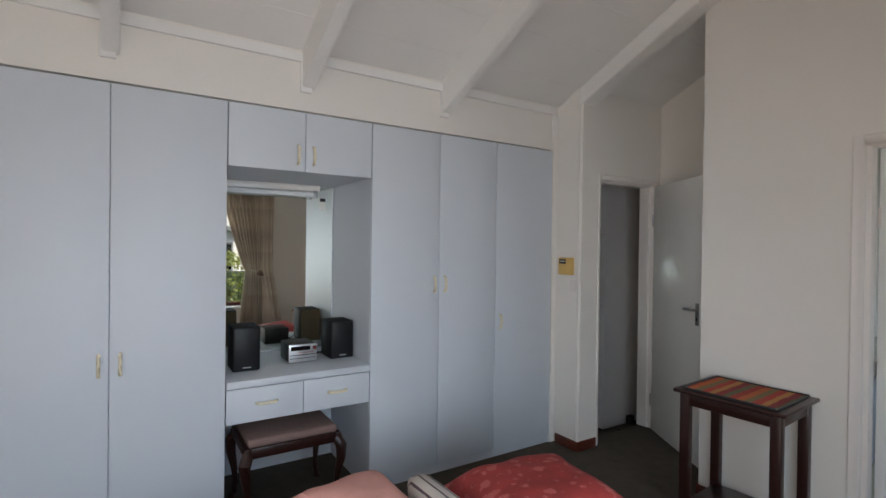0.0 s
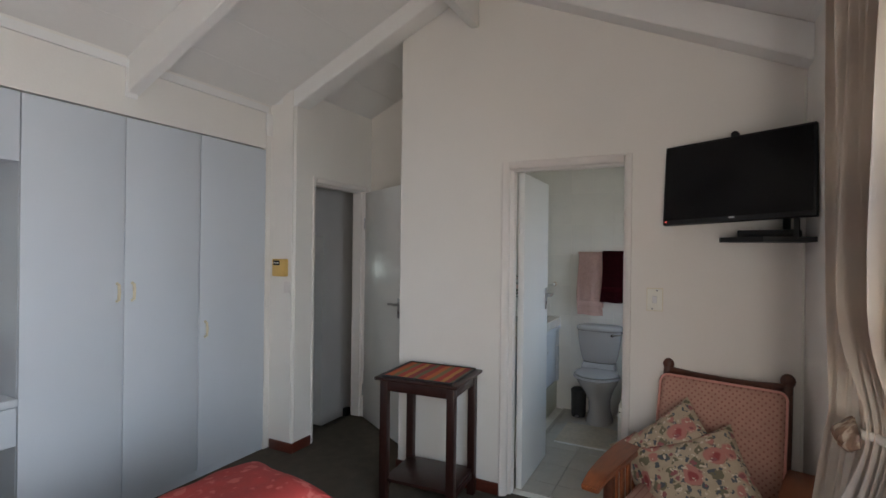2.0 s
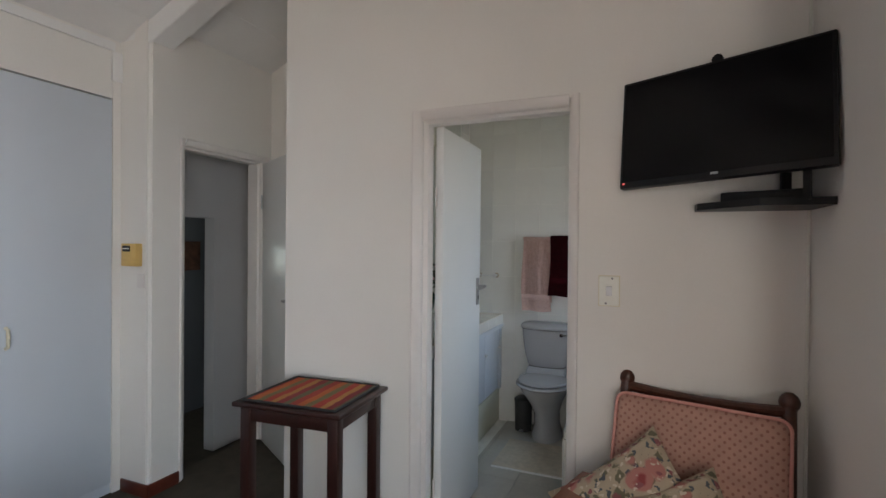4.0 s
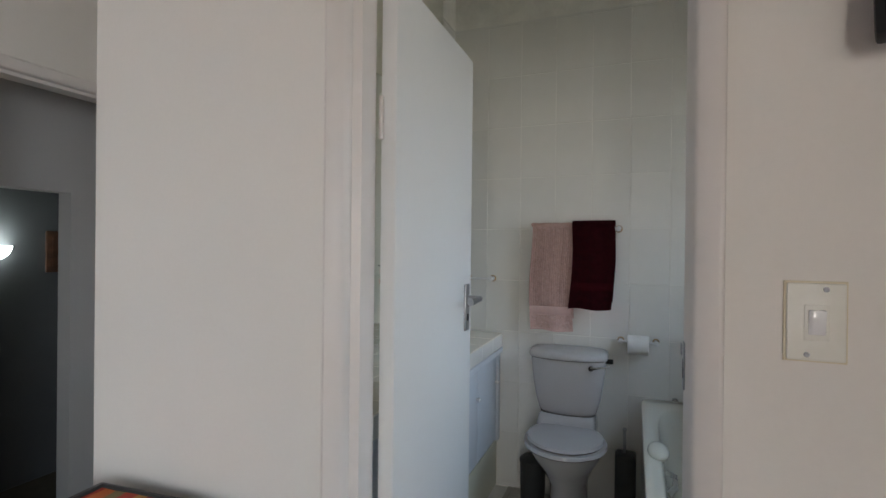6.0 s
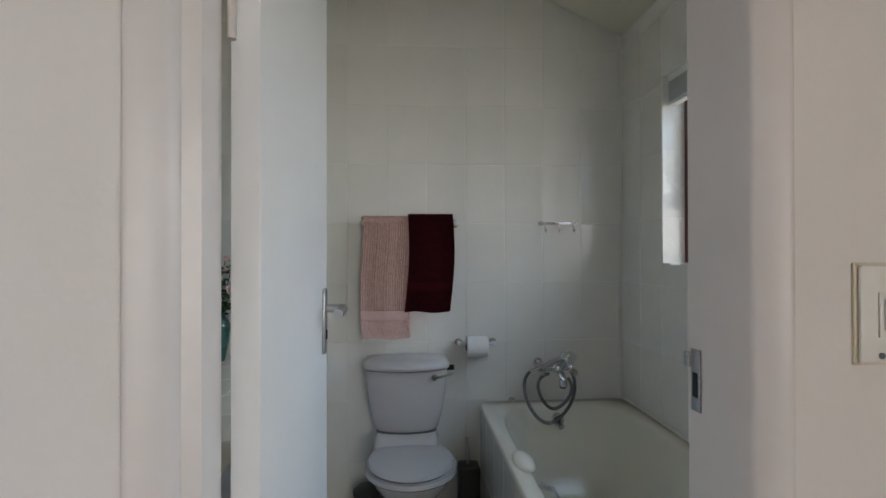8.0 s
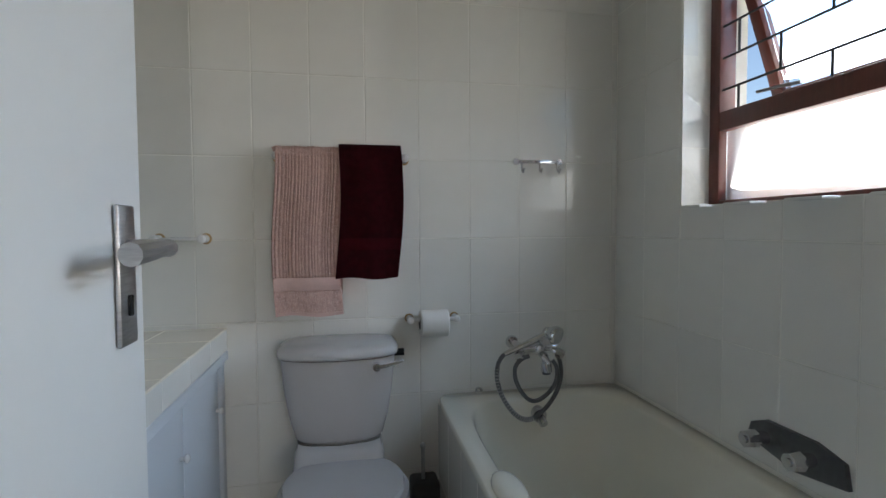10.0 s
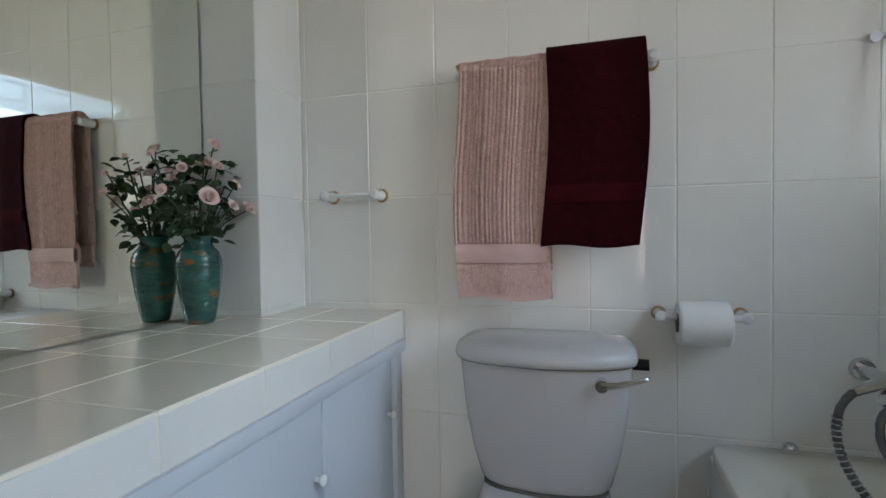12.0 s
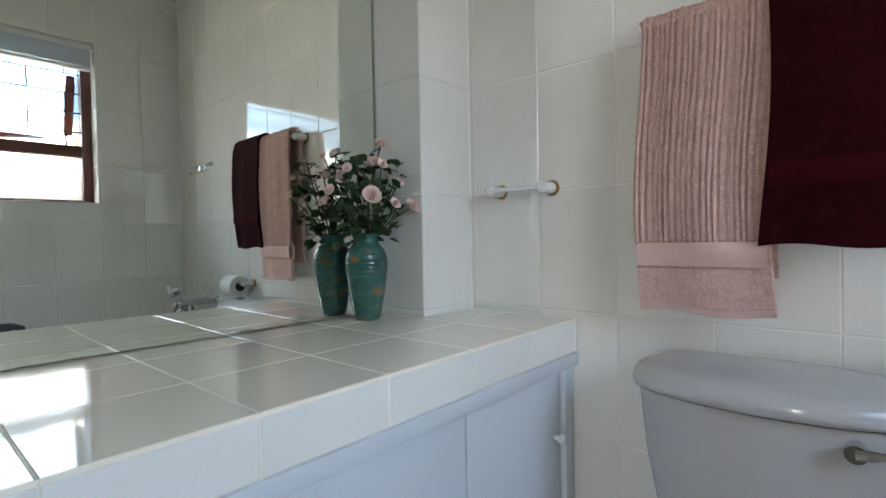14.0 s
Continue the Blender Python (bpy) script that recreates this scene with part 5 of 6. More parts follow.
tube(b, [(SX + 0.022, SY - 0.03, SZ + 0.066), (SX + 0.034, SY - 0.045, SZ + 0.062), (SX + 0.040, SY - 0.054, SZ + 0.059), (SX + 0.046, SY - 0.063, SZ + 0.055), (SX + 0.048, SY - 0.066, SZ + 0.054)], [0.018, 0.030, 0.035, 0.034, 0.030], 18)
part("hand_shower", b, CHROME, sw)


def curl(cx, cz, rx, rz, a0, a1, y, n=34):
    """A slack turn of hose about (cx, cz), from angle a0 to a1 in degrees."""
    out = []
    for k in range(n):
        a = radians(a0 + (a1 - a0) * k / (n - 1))
        out.append(Vector((cx + rx * math.cos(a) + 0.010 * math.sin(a * 2), y + 0.008 * math.sin(k * 0.4), cz + rz * math.sin(a))))
    return out


outer = [Vector((SX - 0.145, SY - 0.03, SZ - 0.008)), Vector((SX - 0.158, SY - 0.03, SZ - 0.022))] + curl(1.000, 0.690, 0.120, 0.155, 158, 395, SY - 0.03)
part("hose", tube(bmesh.new(), outer, 0.0080, 8), STEELD, sw, "flexible grey metal hose", smooth=80)
part("hose_loop", tube(bmesh.new(), curl(1.020, 0.692, 0.078, 0.086, 105, 405, SY - 0.046), 0.0080, 8), STEELD, sw, "inner loop of the metal hose", smooth=80)
for k in range(26):
    f = 3 + k * 0.62
    c = outer[int(f)].lerp(outer[int(f) + 1], f - int(f))
    d = (outer[int(f) + 1] - outer[int(f)]).normalized() * 0.0017
    part("hose_ring", rod(bmesh.new(), c - d, c + d, 0.0102, n=10), CHROME, sw)
of = thing("bath_overflow", (SX, SY - 0.02, 0.535), "chrome bath overflow with plug chain", "overflow")
b = rod(bmesh.new(), (SX, SY + 0.03, 0.54), (SX, SY - 0.01, 0.535), 0.030, 0.027, 18)
rod(b, (SX + 0.004, SY - 0.01, 0.525), (SX + 0.008, SY - 0.032, 0.512), 0.017, 0.015)
part("overflow_cap", b, CHROME, of)

tp = thing("bath_taps", (BX, 1.09, 0.68), "chrome bath taps on a grey backing plate", "taps")
b = prism(bmesh.new(), [(1.20, 0.672), (1.185, 0.715), (1.14, 0.735), (1.0, 0.735), (0.93, 0.715), (0.92, 0.66), (1.05, 0.640)], "x", BX - 0.012, BX)
part("backing_plate", b, STEELD, tp)
for y in (1.138, 1.008):
    b = rod(bmesh.new(), (BX - 0.012, y, 0.690), (BX - 0.045, y, 0.690), 0.016)
    rod(b, (BX - 0.045, y, 0.690), (BX - 0.075, y, 0.690), 0.024, 0.021, 8)
    rod(b, (BX - 0.0752, y, 0.690), (BX - 0.079, y, 0.690), 0.010)
    part("tap", b, CHROME, tp)

# toilet
TXC, CY1 = 0.318, BY - 0.012
wc = thing("toilet", (TXC, 1.5, 0), "white ceramic close-coupled toilet with the lid down", "toilet")


def rounded(w, d, z, y, k=0.28, n=32, bow=0.03):
    """A rounded ring about the toilet's axis with its back at y, bowed to the front."""
    out = []
    for i in range(n):
        a = 2 * math.pi * i / n
        c, s = math.cos(a), math.sin(a)
        px, py = (abs(c) ** k) * (1 if c > 0 else -1), (abs(s) ** k) * (1 if s > 0 else -1)
        out.append((TXC + px * w / 2, y - d / 2 + py * d / 2 - (bow * (1 - px * px) if py < 0 else 0), z))
    return out


def loft(bm, rings):
    vs = [[bm.verts.new(p) for p in r] for r in rings]
    n = len(vs[0])
    for a, b in zip(vs, vs[1:]):
        for i in range(n):
            bm.faces.new((a[i], a[(i + 1) % n], b[(i + 1) % n], b[i]))
    bm.faces.new(vs[0][::-1]), bm.faces.new(vs[-1])
    bmesh.ops.recalc_face_normals(bm, faces=bm.faces)
    return bm


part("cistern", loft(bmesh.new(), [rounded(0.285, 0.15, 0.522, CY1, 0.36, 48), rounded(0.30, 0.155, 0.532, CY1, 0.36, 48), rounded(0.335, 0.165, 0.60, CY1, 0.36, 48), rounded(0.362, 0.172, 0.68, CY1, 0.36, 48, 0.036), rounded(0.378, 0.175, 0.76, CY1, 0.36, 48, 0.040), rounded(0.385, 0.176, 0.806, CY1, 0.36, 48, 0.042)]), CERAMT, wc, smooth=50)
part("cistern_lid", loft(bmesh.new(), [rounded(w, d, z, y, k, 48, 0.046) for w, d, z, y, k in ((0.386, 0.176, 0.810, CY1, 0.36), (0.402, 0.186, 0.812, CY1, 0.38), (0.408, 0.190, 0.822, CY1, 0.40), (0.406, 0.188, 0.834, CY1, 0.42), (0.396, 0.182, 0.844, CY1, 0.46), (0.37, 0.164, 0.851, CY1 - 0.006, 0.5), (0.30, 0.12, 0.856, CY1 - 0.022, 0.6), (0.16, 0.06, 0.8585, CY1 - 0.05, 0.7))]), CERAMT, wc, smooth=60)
b = rod(bmesh.new(), (0.443, CY1 - 0.198, 0.782), (0.443, CY1 - 0.226, 0.782), 0.013)
tube(b, [(0.443, CY1 - 0.222, 0.782), (0.47, CY1 - 0.224, 0.785), (0.51, CY1 - 0.216, 0.793), (0.53, CY1 - 0.205, 0.797)], [0.009, 0.006, 0.006, 0.005], 8)
part("flush_lever", b, CHROME, wc, "chrome flush lever")
part("inlet_cap", rod(bmesh.new(), (0.508, CY1 - 0.10, 0.80), (0.545, CY1 - 0.10, 0.80), 0.013), BLACKP, wc, "black plastic inlet cap")


BXC = TXC + 0.017


def bowl_ring(w, y0, y1, z, n=36):
    """Egg-shaped ring from front y0 to back y1."""
    ym = y0 + (y1 - y0) * 0.56
    out = []
    for i in range(n):
        a = 2 * math.pi * i / n
        c, s = math.cos(a), math.sin(a)
        yy = ym + (s * (y1 - ym) if s > 0 else s * (ym - y0))
        ww = w / 2 * (abs(c) ** (0.75 if s > 0 else 1.0)) * (1 if c > 0 else -1)
        out.append((BXC + ww, yy, z))
    return out


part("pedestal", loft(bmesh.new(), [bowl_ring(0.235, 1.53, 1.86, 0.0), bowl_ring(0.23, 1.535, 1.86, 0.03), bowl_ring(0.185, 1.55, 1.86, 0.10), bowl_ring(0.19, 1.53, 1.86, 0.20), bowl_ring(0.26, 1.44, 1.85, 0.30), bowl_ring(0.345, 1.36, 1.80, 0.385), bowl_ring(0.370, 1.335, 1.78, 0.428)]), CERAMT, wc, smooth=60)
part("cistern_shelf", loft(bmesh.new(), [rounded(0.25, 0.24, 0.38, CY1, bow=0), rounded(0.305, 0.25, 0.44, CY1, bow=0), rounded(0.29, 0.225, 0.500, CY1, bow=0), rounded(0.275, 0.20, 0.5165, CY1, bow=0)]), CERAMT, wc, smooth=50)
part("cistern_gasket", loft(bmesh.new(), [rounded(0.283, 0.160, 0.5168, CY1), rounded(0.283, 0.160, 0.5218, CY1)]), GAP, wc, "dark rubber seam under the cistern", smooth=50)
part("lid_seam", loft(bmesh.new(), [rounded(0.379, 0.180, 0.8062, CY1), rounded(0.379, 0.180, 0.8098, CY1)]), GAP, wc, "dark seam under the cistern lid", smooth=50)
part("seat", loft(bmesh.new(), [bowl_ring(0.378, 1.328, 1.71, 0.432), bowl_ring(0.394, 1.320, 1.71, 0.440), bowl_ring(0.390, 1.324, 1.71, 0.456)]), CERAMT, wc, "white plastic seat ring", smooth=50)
# solid dark disc, in place of the shade between seat and lid
part("seat_shadow_gap", loft(bmesh.new(), [bowl_ring(0.352, 1.350, 1.69, 0.4562), bowl_ring(0.352, 1.350, 1.69, 0.4612)]), GAP, wc, "dark disc that paints the shade between seat and lid", smooth=50)
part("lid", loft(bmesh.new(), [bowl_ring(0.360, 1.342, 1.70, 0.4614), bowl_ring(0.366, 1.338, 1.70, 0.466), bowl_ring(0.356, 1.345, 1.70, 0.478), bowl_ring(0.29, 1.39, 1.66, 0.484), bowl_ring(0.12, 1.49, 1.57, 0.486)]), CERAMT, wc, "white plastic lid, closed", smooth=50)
for x in (-0.068, 0.068):
    part("lid_hinge", bx(BXC + x - 0.024, BXC + x + 0.024, 1.690, 1.720, 0.4565, 0.494, r=0.006), CERAMT, wc)
    part("hinge_cap", rod(bmesh.new(), (BXC + x * 0.72, 1.705, 0.478), (BXC + x * 0.66, 1.705, 0.478), 0.009, n=10), CHROME, wc, "small metal hinge pin")

# towel rail, towels
def end_boss(name, root, c, r=0.016):
    b = rod(bmesh.new(), (c[0], BY, c[2]), (c[0], BY - 0.006, c[2]), r * 1.25, r * 1.15, 18)
    part("rose", b, BRASS, root, "tarnished brass ring")
    b = lathe(bmesh.new(), [(r * 0.9, 0), (r, 0.012), (r * 0.85, 0.03), (r * 0.95, 0.048), (r * 0.5, 0.055)], n=16)
    bmesh.ops.transform(b, matrix=pose(c[0], BY - 0.006, c[2], 90, 0, 0), verts=b.verts)
    part(name, b, CERAM, root, "white ceramic rail end")


rail = thing("towel_rail", (0.33, BY, 1.50), "white ceramic towel rail on the tiled wall", "towel rail")
for x in (0.112, 0.562):
    end_boss("rail_end", rail, (x, 0, 1.495))
part("bar", rod(bmesh.new(), (0.112, BY - 0.05, 1.495), (0.562, BY - 0.05, 1.495), 0.010), CERAM, rail)


def towel(name, x0, x1, zf, zb, label, material, ribs, band, lean=0.0, layer=0.0):
    """A folded towel hung over the rail; ribs: how deep its ribs stand."""
    yr, zr = BY - 0.05, 1.495
    rad = 0.031 + layer

    def f(u, v):
        s = v * 2 - 1
        if abs(s) < 0.12:
            a = s / 0.12 * math.pi / 2
            y, z = yr + math.sin(a) * rad, zr + math.cos(a) * rad
        else:
            k = (abs(s) - 0.12) / 0.88
            y = yr + (rad + (0.002 if s > 0 else 0.010 * math.sin(k * 3))) * (1 if s > 0 else -1)
            z = zr + ((zb - zr) if s > 0 else (zf - zr)) * k
        fold = 0.004 * math.sin(u * 9 + z * 3)
        inb = ribs and band and band[0] < z < band[1]
        rib = 0 if (inb or z < (band[0] if band else -1)) else ribs * (0.75 + 0.35 * math.sin(u * 23 + 1)) * abs(math.sin(u * math.pi * 21 + 0.5 * math.sin(u * 31) + 0.12 * math.sin(z * 40 + u * 60))) + 0.0012 * math.sin(z * 520 + 9 * math.sin(u * 66)) * (ribs > 0)
        dip = 0.006 if inb else 0
        sgn = -1 if s < 0 else 1
        x = x0 + (x1 - x0) * u + (0.008 * math.sin(z * 9 + x0 * 7)) * (1 if s < 0 else 0.3) + lean * (zr - z)
        return (x, y + sgn * (rib + fold - dip) if abs(s) > 0.12 else y, z + (rib if abs(s) <= 0.12 else 0) + 0.004 * math.sin(u * 7) * (abs(s) > 0.95))
    t = thing(name, ((x0 + x1) / 2, yr, (zf + zr) / 2), label, "towel")
    part("cloth", grid(bmesh.new(), f, 220 if ribs else 40, 260 if ribs else 120, 0.010), material, t, smooth=70)
    if band:
        zm = (band[0] + band[1]) / 2
        b = grid(bmesh.new(), lambda u, v: (x0 + 0.004 + (x1 - x0 - 0.008) * u + 0.008 * math.sin(zm * 9 + x0 * 7) + lean * (zr - zm), yr - rad - 0.009 - 0.004 * math.sin(u * 9 + zm * 3) - 0.003 * math.sin(v * 3.1), band[0] + (band[1] - band[0]) * v), 20, 4, 0.002)
        if ribs:
            h = grid(bmesh.new(), lambda u, v: (x0 + 0.003 + (x1 - x0 - 0.006) * u + 0.008 * math.sin(zf * 9 + x0 * 7) + lean * (zr - zf), yr - rad - 0.010 - 0.004 * math.sin(u * 9 + zf * 3), zf + 0.002 + 0.011 * v + 0.004 * math.sin(u * 7)), 24, 2, 0.002)
            part("hem", h, BANDP, t, "pale stitched hem")
        part("woven_band", b, BANDP if material is TOWELP else BANDD, t, "flat woven border band")
    return t


towel("pink_towel", 0.104, 0.333, 0.935, 1.00, "pink ribbed terry towel hung over the rail", TOWELP, 0.0034, (1.025, 1.070))
towel("burgundy_towel", 0.328, 0.546, 1.063, 1.10, "dark burgundy terry towel hung over the rail", TOWELD, 0.0, (1.165, 1.205), lean=-0.028, layer=0.014)

hr = thing("short_towel_rail", (-0.2, BY, 1.21), "short white ceramic towel holder on the tiles", "towel holder")
for x in (-0.285, -0.135):
    end_boss("rail_end", hr, (x, 0, 1.207))
part("bar", rod(bmesh.new(), (-0.285, BY - 0.05, 1.207), (-0.135, BY - 0.05, 1.207), 0.006), CERAM, hr)
tr = thing("toilet_roll_holder", (0.65, BY, 0.90), "white ceramic toilet roll holder", "roll holder")
for x in (0.578, 0.752):
    end_boss("rail_end", tr, (x, 0, 0.900), 0.014)
part("bar", rod(bmesh.new(), (0.578, BY - 0.05, 0.90), (0.752, BY - 0.05, 0.90), 0.008), CERAM, tr)
ro = thing("toilet_roll", (0.665, BY - 0.06, 0.89), "white toilet paper roll on the holder", "toilet roll")
b = bmesh.new()
lathe(b, [(0.022, 0), (0.047, 0.0), (0.050, 0.004), (0.050, 0.101), (0.047, 0.105), (0.022, 0.105)], n=28)
bmesh.ops.transform(b, matrix=pose(0.612, BY - 0.052, 0.886, 0, 90, 0), verts=b.verts)
part("paper", b, PAPER, ro)
part("core", rod(bmesh.new(), (0.6105, BY - 0.052, 0.886), (0.7185, BY - 0.052, 0.886), 0.0215, n=16), CHARC, ro, "dark cardboard core")
hk = thing("hook_rail", (1.07, BY, 1.48), "small chrome rail with three hooks", "hook rail")
part("rail_bar", bx(0.996, 1.182, BY - 0.012, BY - 0.006, 1.491, 1.504, r=0.002), CHROME, hk)
for x in (1.016, 1.088, 1.162):
    b = tube(bmesh.new(), [(x, BY - 0.012, 1.497), (x, BY - 0.030, 1.490), (x, BY - 0.032, 1.460), (x, BY - 0.045, 1.452), (x, BY - 0.056, 1.465)], 0.004, 8)
    part("hook", b, CHROME, hk)
for x in (1.000, 1.178):
    part("rail_foot", rod(bmesh.new(), (x, BY, 1.497), (x, BY - 0.0125, 1.497), 0.012), CHROME, hk)

# floor things
br = thing("toilet_brush", (0.615, 1.72, 0), "toilet brush with steel handle in a dark holder", "toilet brush")
part("holder", bx(0.560, 0.660, 1.70, 1.80, 0, 0.355, r=0.015, seg=3), CHARC, br)
b = rod(bmesh.new(), (0.605, 1.745, 0.3555), (0.605, 1.745, 0.47), 0.007)
ball(b, (0.605, 1.745, 0.473), 0.011)
part("handle", b, STEEL, br, "steel handle")
bn = thing("waste_bin", (0.09, 1.70, 0), "small dark pedal bin beside the toilet", "bin")
part("bucket", lathe(bmesh.new(), [(0.062, 0), (0.064, 0.01), (0.069, 0.23)], (0.140, 1.755, 0), 24), CHARC, bn)
part("lid", lathe(bmesh.new(), [(0.072, 0.2305), (0.072, 0.245), (0.05, 0.262), (0.01, 0.267)], (0.140, 1.755, 0), 24), CHARC, bn, "dark dome lid")
part("pedal", bx(0.125, 0.155, 1.665, 1.692, 0.012, 0.022, r=0.003), STEEL, bn)
mt = solid("bath_mat", grid(bmesh.new(), lambda u, v: (0.100 + 0.49 * u, 1.035 + 0.47 * v, 0.010 + 0.006 * noise.noise((u * 9, v * 7, 3))), 30, 22, 0.012), MATC, "cream pile bath mat in front of the toilet", "bath mat")
part("fringe", bx(0.098, 0.592, 1.018, 1.036, 0.0, 0.008, r=0.002), PAPER, mt, "pale fringe", local=True)

# vase of roses on the vanity
VX, VY = -0.487, 1.600
vs = thing("vase", (VX, VY, CZ), "green and rust glazed ribbed vase", "vase")
shape = [(0.0, 0.029), (0.004, 0.033), (0.03, 0.038), (0.07, 0.045), (0.11, 0.0505), (0.135, 0.0532), (0.155, 0.0515), (0.170, 0.046), (0.182, 0.037), (0.190, 0.0315), (0.203, 0.031), (0.211, 0.036), (0.213, 0.033), (0.200, 0.026)]
prof = []
for (za, ra), (zb, rb) in zip(shape, shape[1:]):
    steps = max(1, round(abs(zb - za) / 0.0035)) if 0.03 <= za < 0.17 else 1
    for i in range(steps):
        z = za + (zb - za) * i / steps
        prof.append((ra + (rb - ra) * i / steps + (0.0011 * math.sin(z * 2 * math.pi / 0.0105) if 0.05 < z < 0.175 else 0), z))
prof.append((0.026, 0.200))
part("body", lathe(bmesh.new(), prof, (VX, VY, CZ + 0.0005), 36), VASEM, vs, smooth=60)
fl = thing("rose_bunch", (VX, VY, CZ + 0.2), "bunch of pale pink miniature roses with dark leaves", "flowers")
rng = random.Random(4)
heads = [(0.02, 0.03, 0.43, 0.024), (0.012, 0.02, 0.385, 0.026), (-0.01, -0.05, 0.345, 0.020), (0.055, -0.03, 0.295, 0.032), (0.06, 0.045, 0.335, 0.016), (0.065, 0.075, 0.275, 0.026), (0.03, 0.105, 0.30, 0.025), (0.0, 0.115, 0.40, 0.016), (-0.035, -0.03, 0.36, 0.024), (-0.05, 0.04, 0.33, 0.024), (-0.06, -0.06, 0.29, 0.022), (0.01, -0.10, 0.31, 0.018), (-0.02, 0.09, 0.36, 0.014), (0.045, 0.01, 0.375, 0.019), (-0.045, 0.075, 0.395, 0.017), (0.035, -0.075, 0.36, 0.017), (0.07, 0.02, 0.28, 0.020), (-0.03, -0.085, 0.395, 0.013), (0.005, 0.13, 0.335, 0.018)]
for dx, dy, dz, r in heads:
    p1 = Vector((max(VX + dx * 1.15, -0.56), VY + dy * 1.12, CZ + dz))
    p0 = Vector((VX + dx * 0.15, VY + dy * 0.15, CZ + 0.19))
    mid = (p0 + p1) / 2 + Vector((rng.uniform(-0.012, 0.012), rng.uniform(-0.012, 0.012), 0.01))
    s = part("stem", tube(bmesh.new(), [p0, mid, p1], 0.0018, 5), LEAFG, fl)
    r *= 0.86
    face = (Vector((dx, dy, 0)) * 9 + Vector((0.45, -0.45, 0.7))).to_track_quat("Z", "Y").to_matrix().to_4x4()
    def spiral(u, v):
        """One rolled sheet of petals that opens towards the rim."""
        ang = u * 2 * math.pi * 3.4
        lobe = 0.5 + 0.5 * math.sin(ang * 2.5 + 1)
        rad_ = r * (0.12 + 0.55 * u) * (0.45 + 0.55 * v) + r * 0.42 * u * v ** 3 * (0.6 + 0.4 * lobe)
        return (rad_ * math.cos(ang), rad_ * math.sin(ang), r * (0.95 * v * (1 - 0.45 * u) + 0.10 * lobe * v - 0.22 * u * v ** 4))
    b = grid(bmesh.new(), spiral, 84, 6)
    bmesh.ops.transform(b, matrix=Matrix.Translation(p1) @ face, verts=b.verts)
    part("rose", b, PETAL, s, "pale pink rose head", smooth=80)
lb = bmesh.new()
for i in range(190):
    a, h = rng.uniform(0, 2 * math.pi), 0.205 + 0.19 * rng.random() ** 1.3
    rad_ = 0.088 * math.sqrt(rng.random()) * (0.75 if h < 0.23 else 1.0)
    c = Vector((max(VX + rad_ * math.cos(a) * 0.85, -0.54), VY + rad_ * math.sin(a) * 1.15, CZ + h + rng.uniform(-0.02, 0.02)))
    ln, wd = rng.uniform(0.020, 0.034), rng.uniform(0.011, 0.017)
    before = set(lb.verts)
    grid(lb, lambda u, v: ((u - 0.5) * wd * math.sin(math.pi * (0.05 + 0.93 * v)) * 1.6, ln * v, 0.25 * ln * (v - v * v) + 0.3 * wd * abs(u - 0.5)), 2, 4)
    fresh = [q for q in lb.verts if q not in before]
    bmesh.ops.transform(lb, matrix=Matrix.Translation(c) @ pose(0, 0, 0, rng.uniform(-50, 50), rng.uniform(-40, 40), rng.uniform(0, 360)), verts=fresh)
part("leaves", lb, LEAFG, fl, "dark green rose leaves", smooth=80)

# ---- outdoors ----
setting("ground", bx(-300, 300, -300, 300, -3.3, -3.2), LAWN, "lawn around the house", "ground")
nb = thing("neighbour_house", (15, -2, -3.2), "white rendered house with a grey trimmed gable", "house")
part("wall", bx(15.2, 24, -14, 9, -3.2, 4.6), OUTW, nb)
part("gable_wall", prism(bmesh.new(), [(-6.2, -3.2), (0.14, -3.2), (0.14, 1.86), (-3.0, 3.35), (-6.2, 1.86)], "x", 13, 15.19), OUTW, nb)
part("roof", prism(bmesh.new(), [(-6.5, 1.72), (-3.0, 3.36), (0.30, 1.78), (0.30, 1.92), (-3.0, 3.54), (-6.5, 1.90)], "x", 12.75, 15.18), ROOFM, nb)
for y in (-0.15, -2.3, -4.4):
    w = part("window", bx(12.93, 12.99, y - 0.24, y + 0.24, 0.50, 1.56), ROOFM, nb)
    part("pane", bx(12.92, 12.928, y - 0.18, y + 0.18, 0.56, 1.50), SCREEN, w)
sw_ = solid("boundary_wall", bx(4.6, 4.8, 1.6, 9.0, -3.2, 2.2), RENDER, "peach rendered wall outside the bathroom window", "wall", kind="structure")
hb = bmesh.new()
rng = random.Random(9)
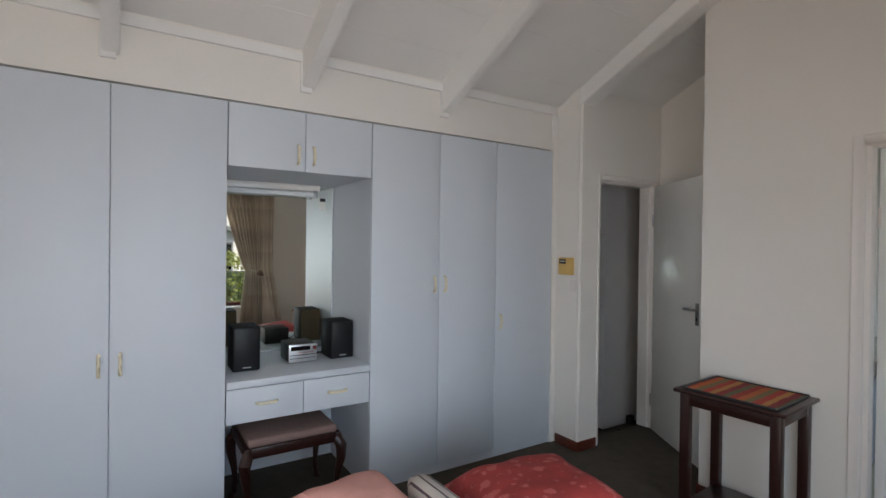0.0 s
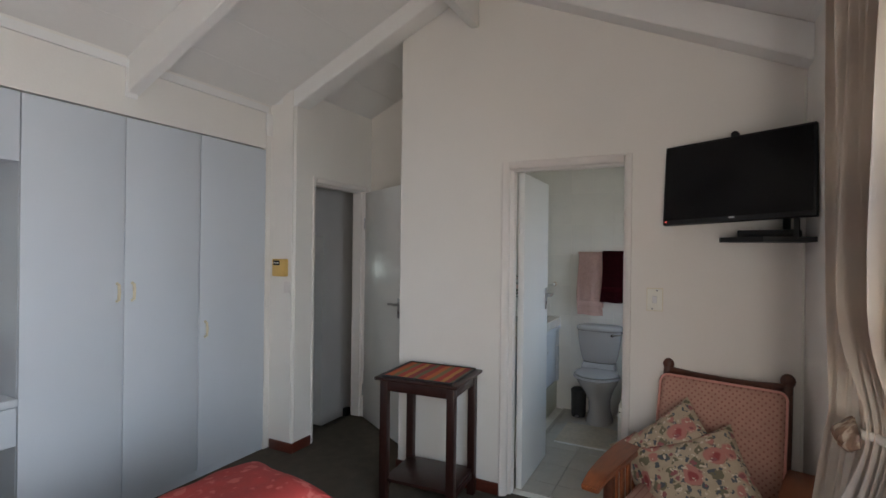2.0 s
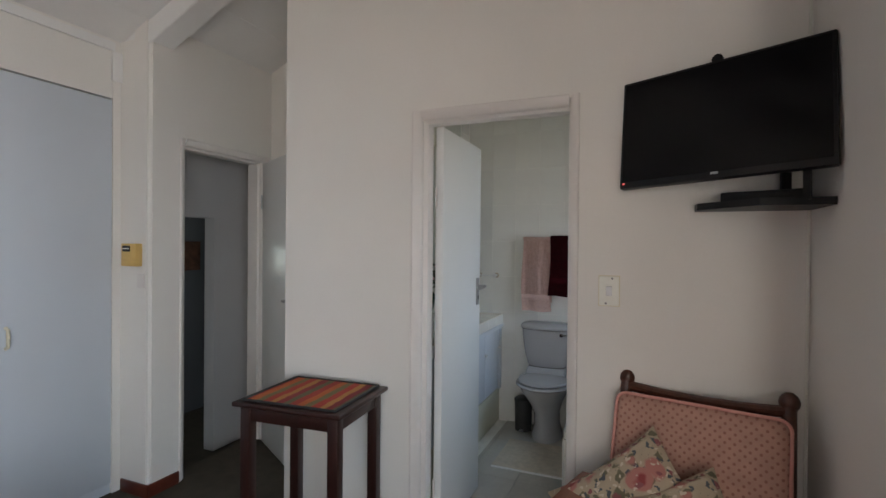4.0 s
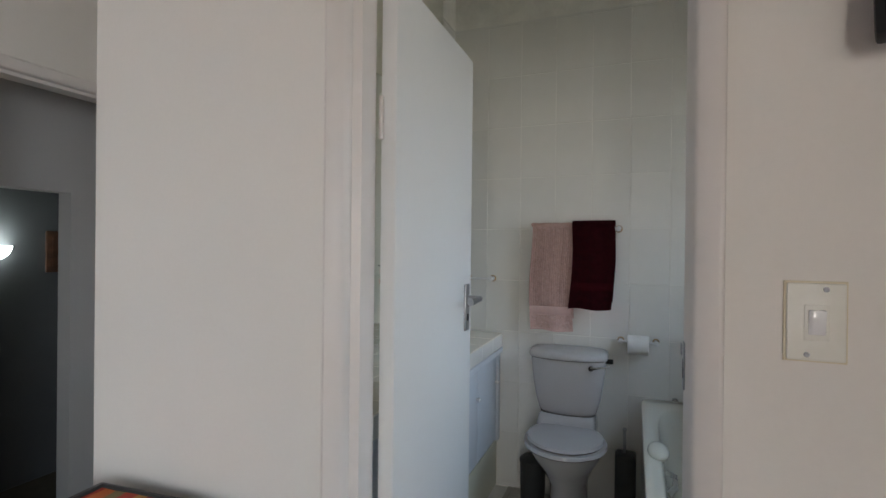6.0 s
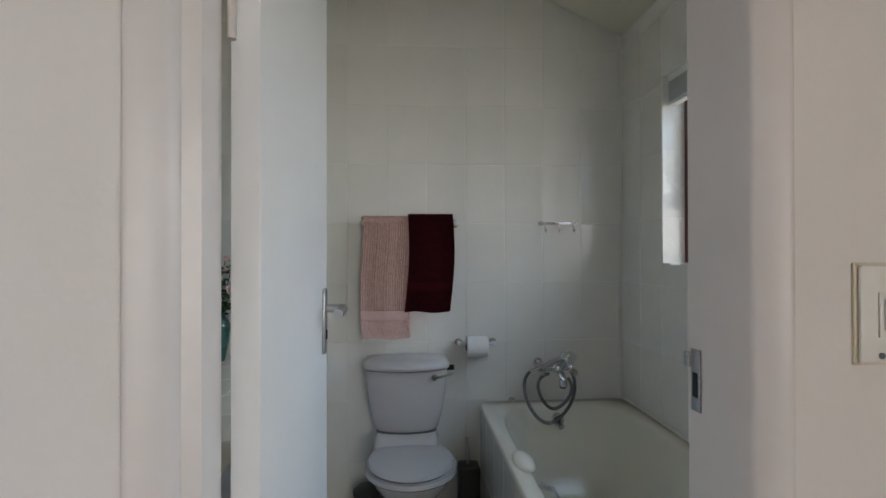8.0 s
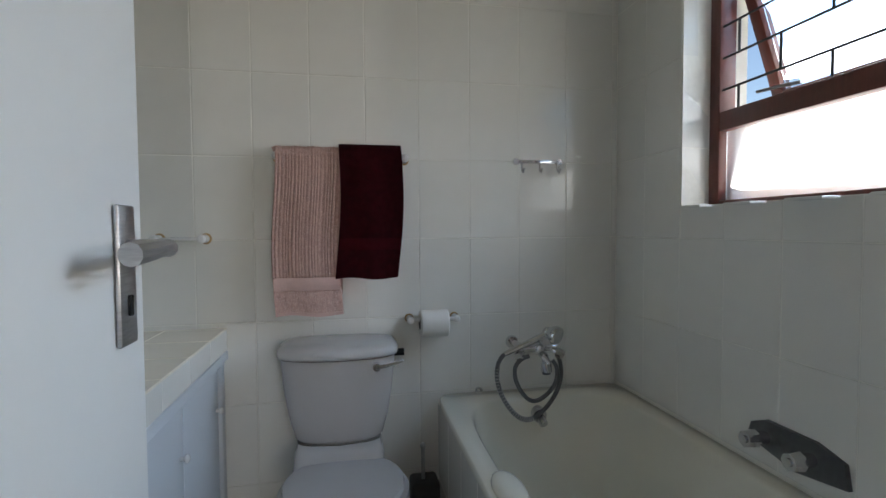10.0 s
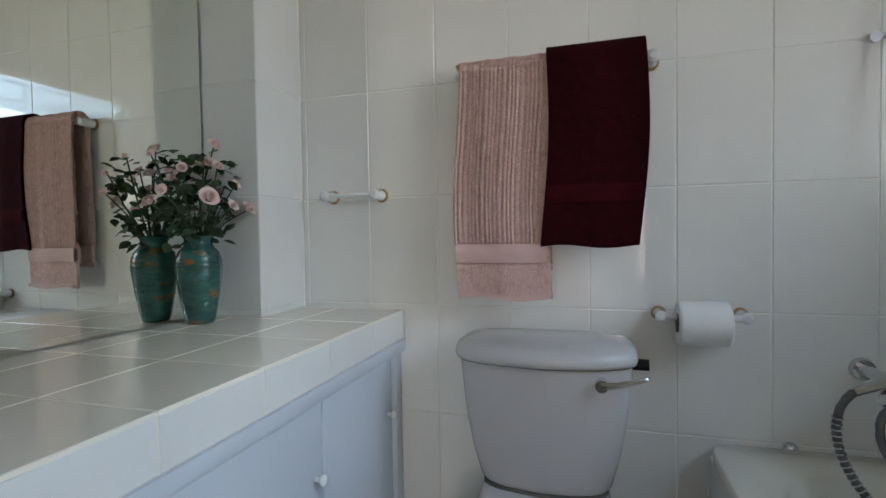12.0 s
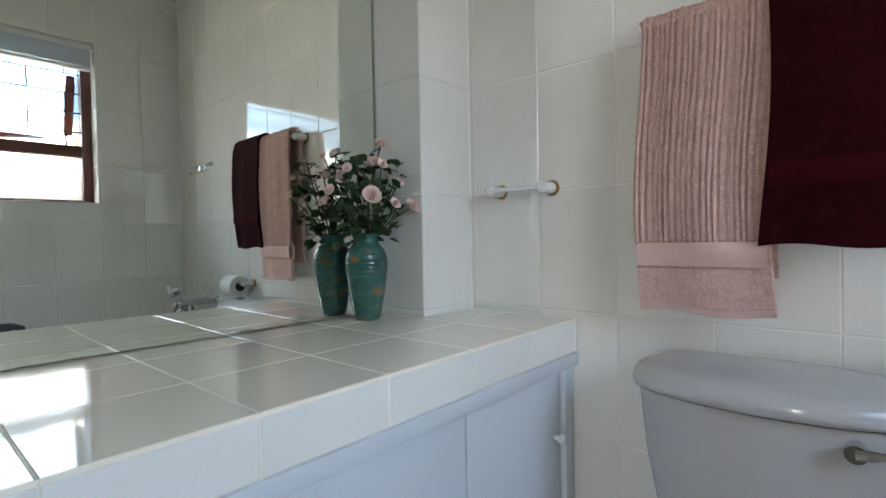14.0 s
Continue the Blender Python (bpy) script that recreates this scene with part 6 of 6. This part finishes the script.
for i in range(16000):
    y = rng.uniform(-13, 1.0)
    front = rng.random() < 0.6
    x = 5.35 + abs(rng.gauss(0, 0.12)) if front else rng.uniform(5.4, 7.2)
    zt = 1.22 + 0.22 * noise.noise((y * 0.8, x * 0.5, 3)) + 0.22 * noise.noise((y * 2.5, x, 8))
    c = Vector((x, y, rng.uniform(-2.2, zt) if front else zt - abs(rng.gauss(0, 0.12))))
    s = rng.uniform(0.045, 0.10)
    q = Euler((rng.uniform(-1, 1), rng.uniform(-1, 1), rng.uniform(0, 6.2))).to_matrix()
    pv = [hb.verts.new(c + q @ Vector(p) * s) for p in ((-0.5, 0, 0), (0, -0.35, 0.1), (0.9, 0, 0), (0, 0.35, 0.1))]
    hb.faces.new(pv)
solid("hedge", hb, HEDGE, "tall sunlit green hedge in the garden", "hedge", kind="stuff")
# plain dark box in place of the shade deep in the hedge
solid("hedge_core", bx(5.6, 7.0, -13, 1.0, -3.2, 0.85, r=0.2), HEDGEC, "dark core that paints the shade inside the hedge", "hedge", kind="stuff")

# ---- wall and floor tiles ----
def wall_tiles(name, at, *a, **k):
    tiling(bpy.data.objects[name], at, *a, **k)


JX, JZ = 0.0255, 0.905
wall_tiles("wall_bath_end", lambda u, w: pose(u, BY, w), PIER_X, BX, 0.0, 2.70, JX, JZ, 0.1975, 0.296, TILE)
wall_tiles("wall_bath_window", lambda u, w: pose(BX, u, w, 0, 0, -90), 0.14, BY - 0.001, 0.60, 2.60, BY, JZ, 0.1975, 0.296, TILE, holes=((V0, V1, VZ0, VZ1),))
wall_tiles("wall_bath_window", lambda u, w: pose(BX + 0.05, V1, w), -0.05, 0.049, VZ0, VZ1, -0.05, JZ, 0.15, 0.296, TILE)
wall_tiles("wall_bath_window", lambda u, w: pose(BX + 0.05, V0, w, 0, 0, 180), -0.05, 0.049, VZ0, VZ1, -0.05, JZ, 0.15, 0.296, TILE)
wall_tiles("wall_bath_window", lambda u, w: pose(BX + 0.05, u, VZ0, -90), V0, V1, -0.05, 0.049, V0, -0.05, 0.1975, 0.15, TILE)
wall_tiles("corner_pier", lambda u, w: pose(PIER_X, u, w, 0, 0, 90), PIER_Y, BY - 0.001, CZ, 2.70, PIER_Y, JZ, 0.1975, 0.296, TILE)
wall_tiles("corner_pier", lambda u, w: pose(u, PIER_Y, w), MX, PIER_X, CZ, 2.70, PIER_X - 0.1975, JZ, 0.1975, 0.296, TILE)
wall_tiles("floor_bathroom", lambda u, w: pose(u, w, 0.0) @ pose(0, 0, 0, -90), -0.03, TX + 0.005, 0.135, BY - 0.001, 0.30, 0.60, 0.30, 0.30, FTILE)
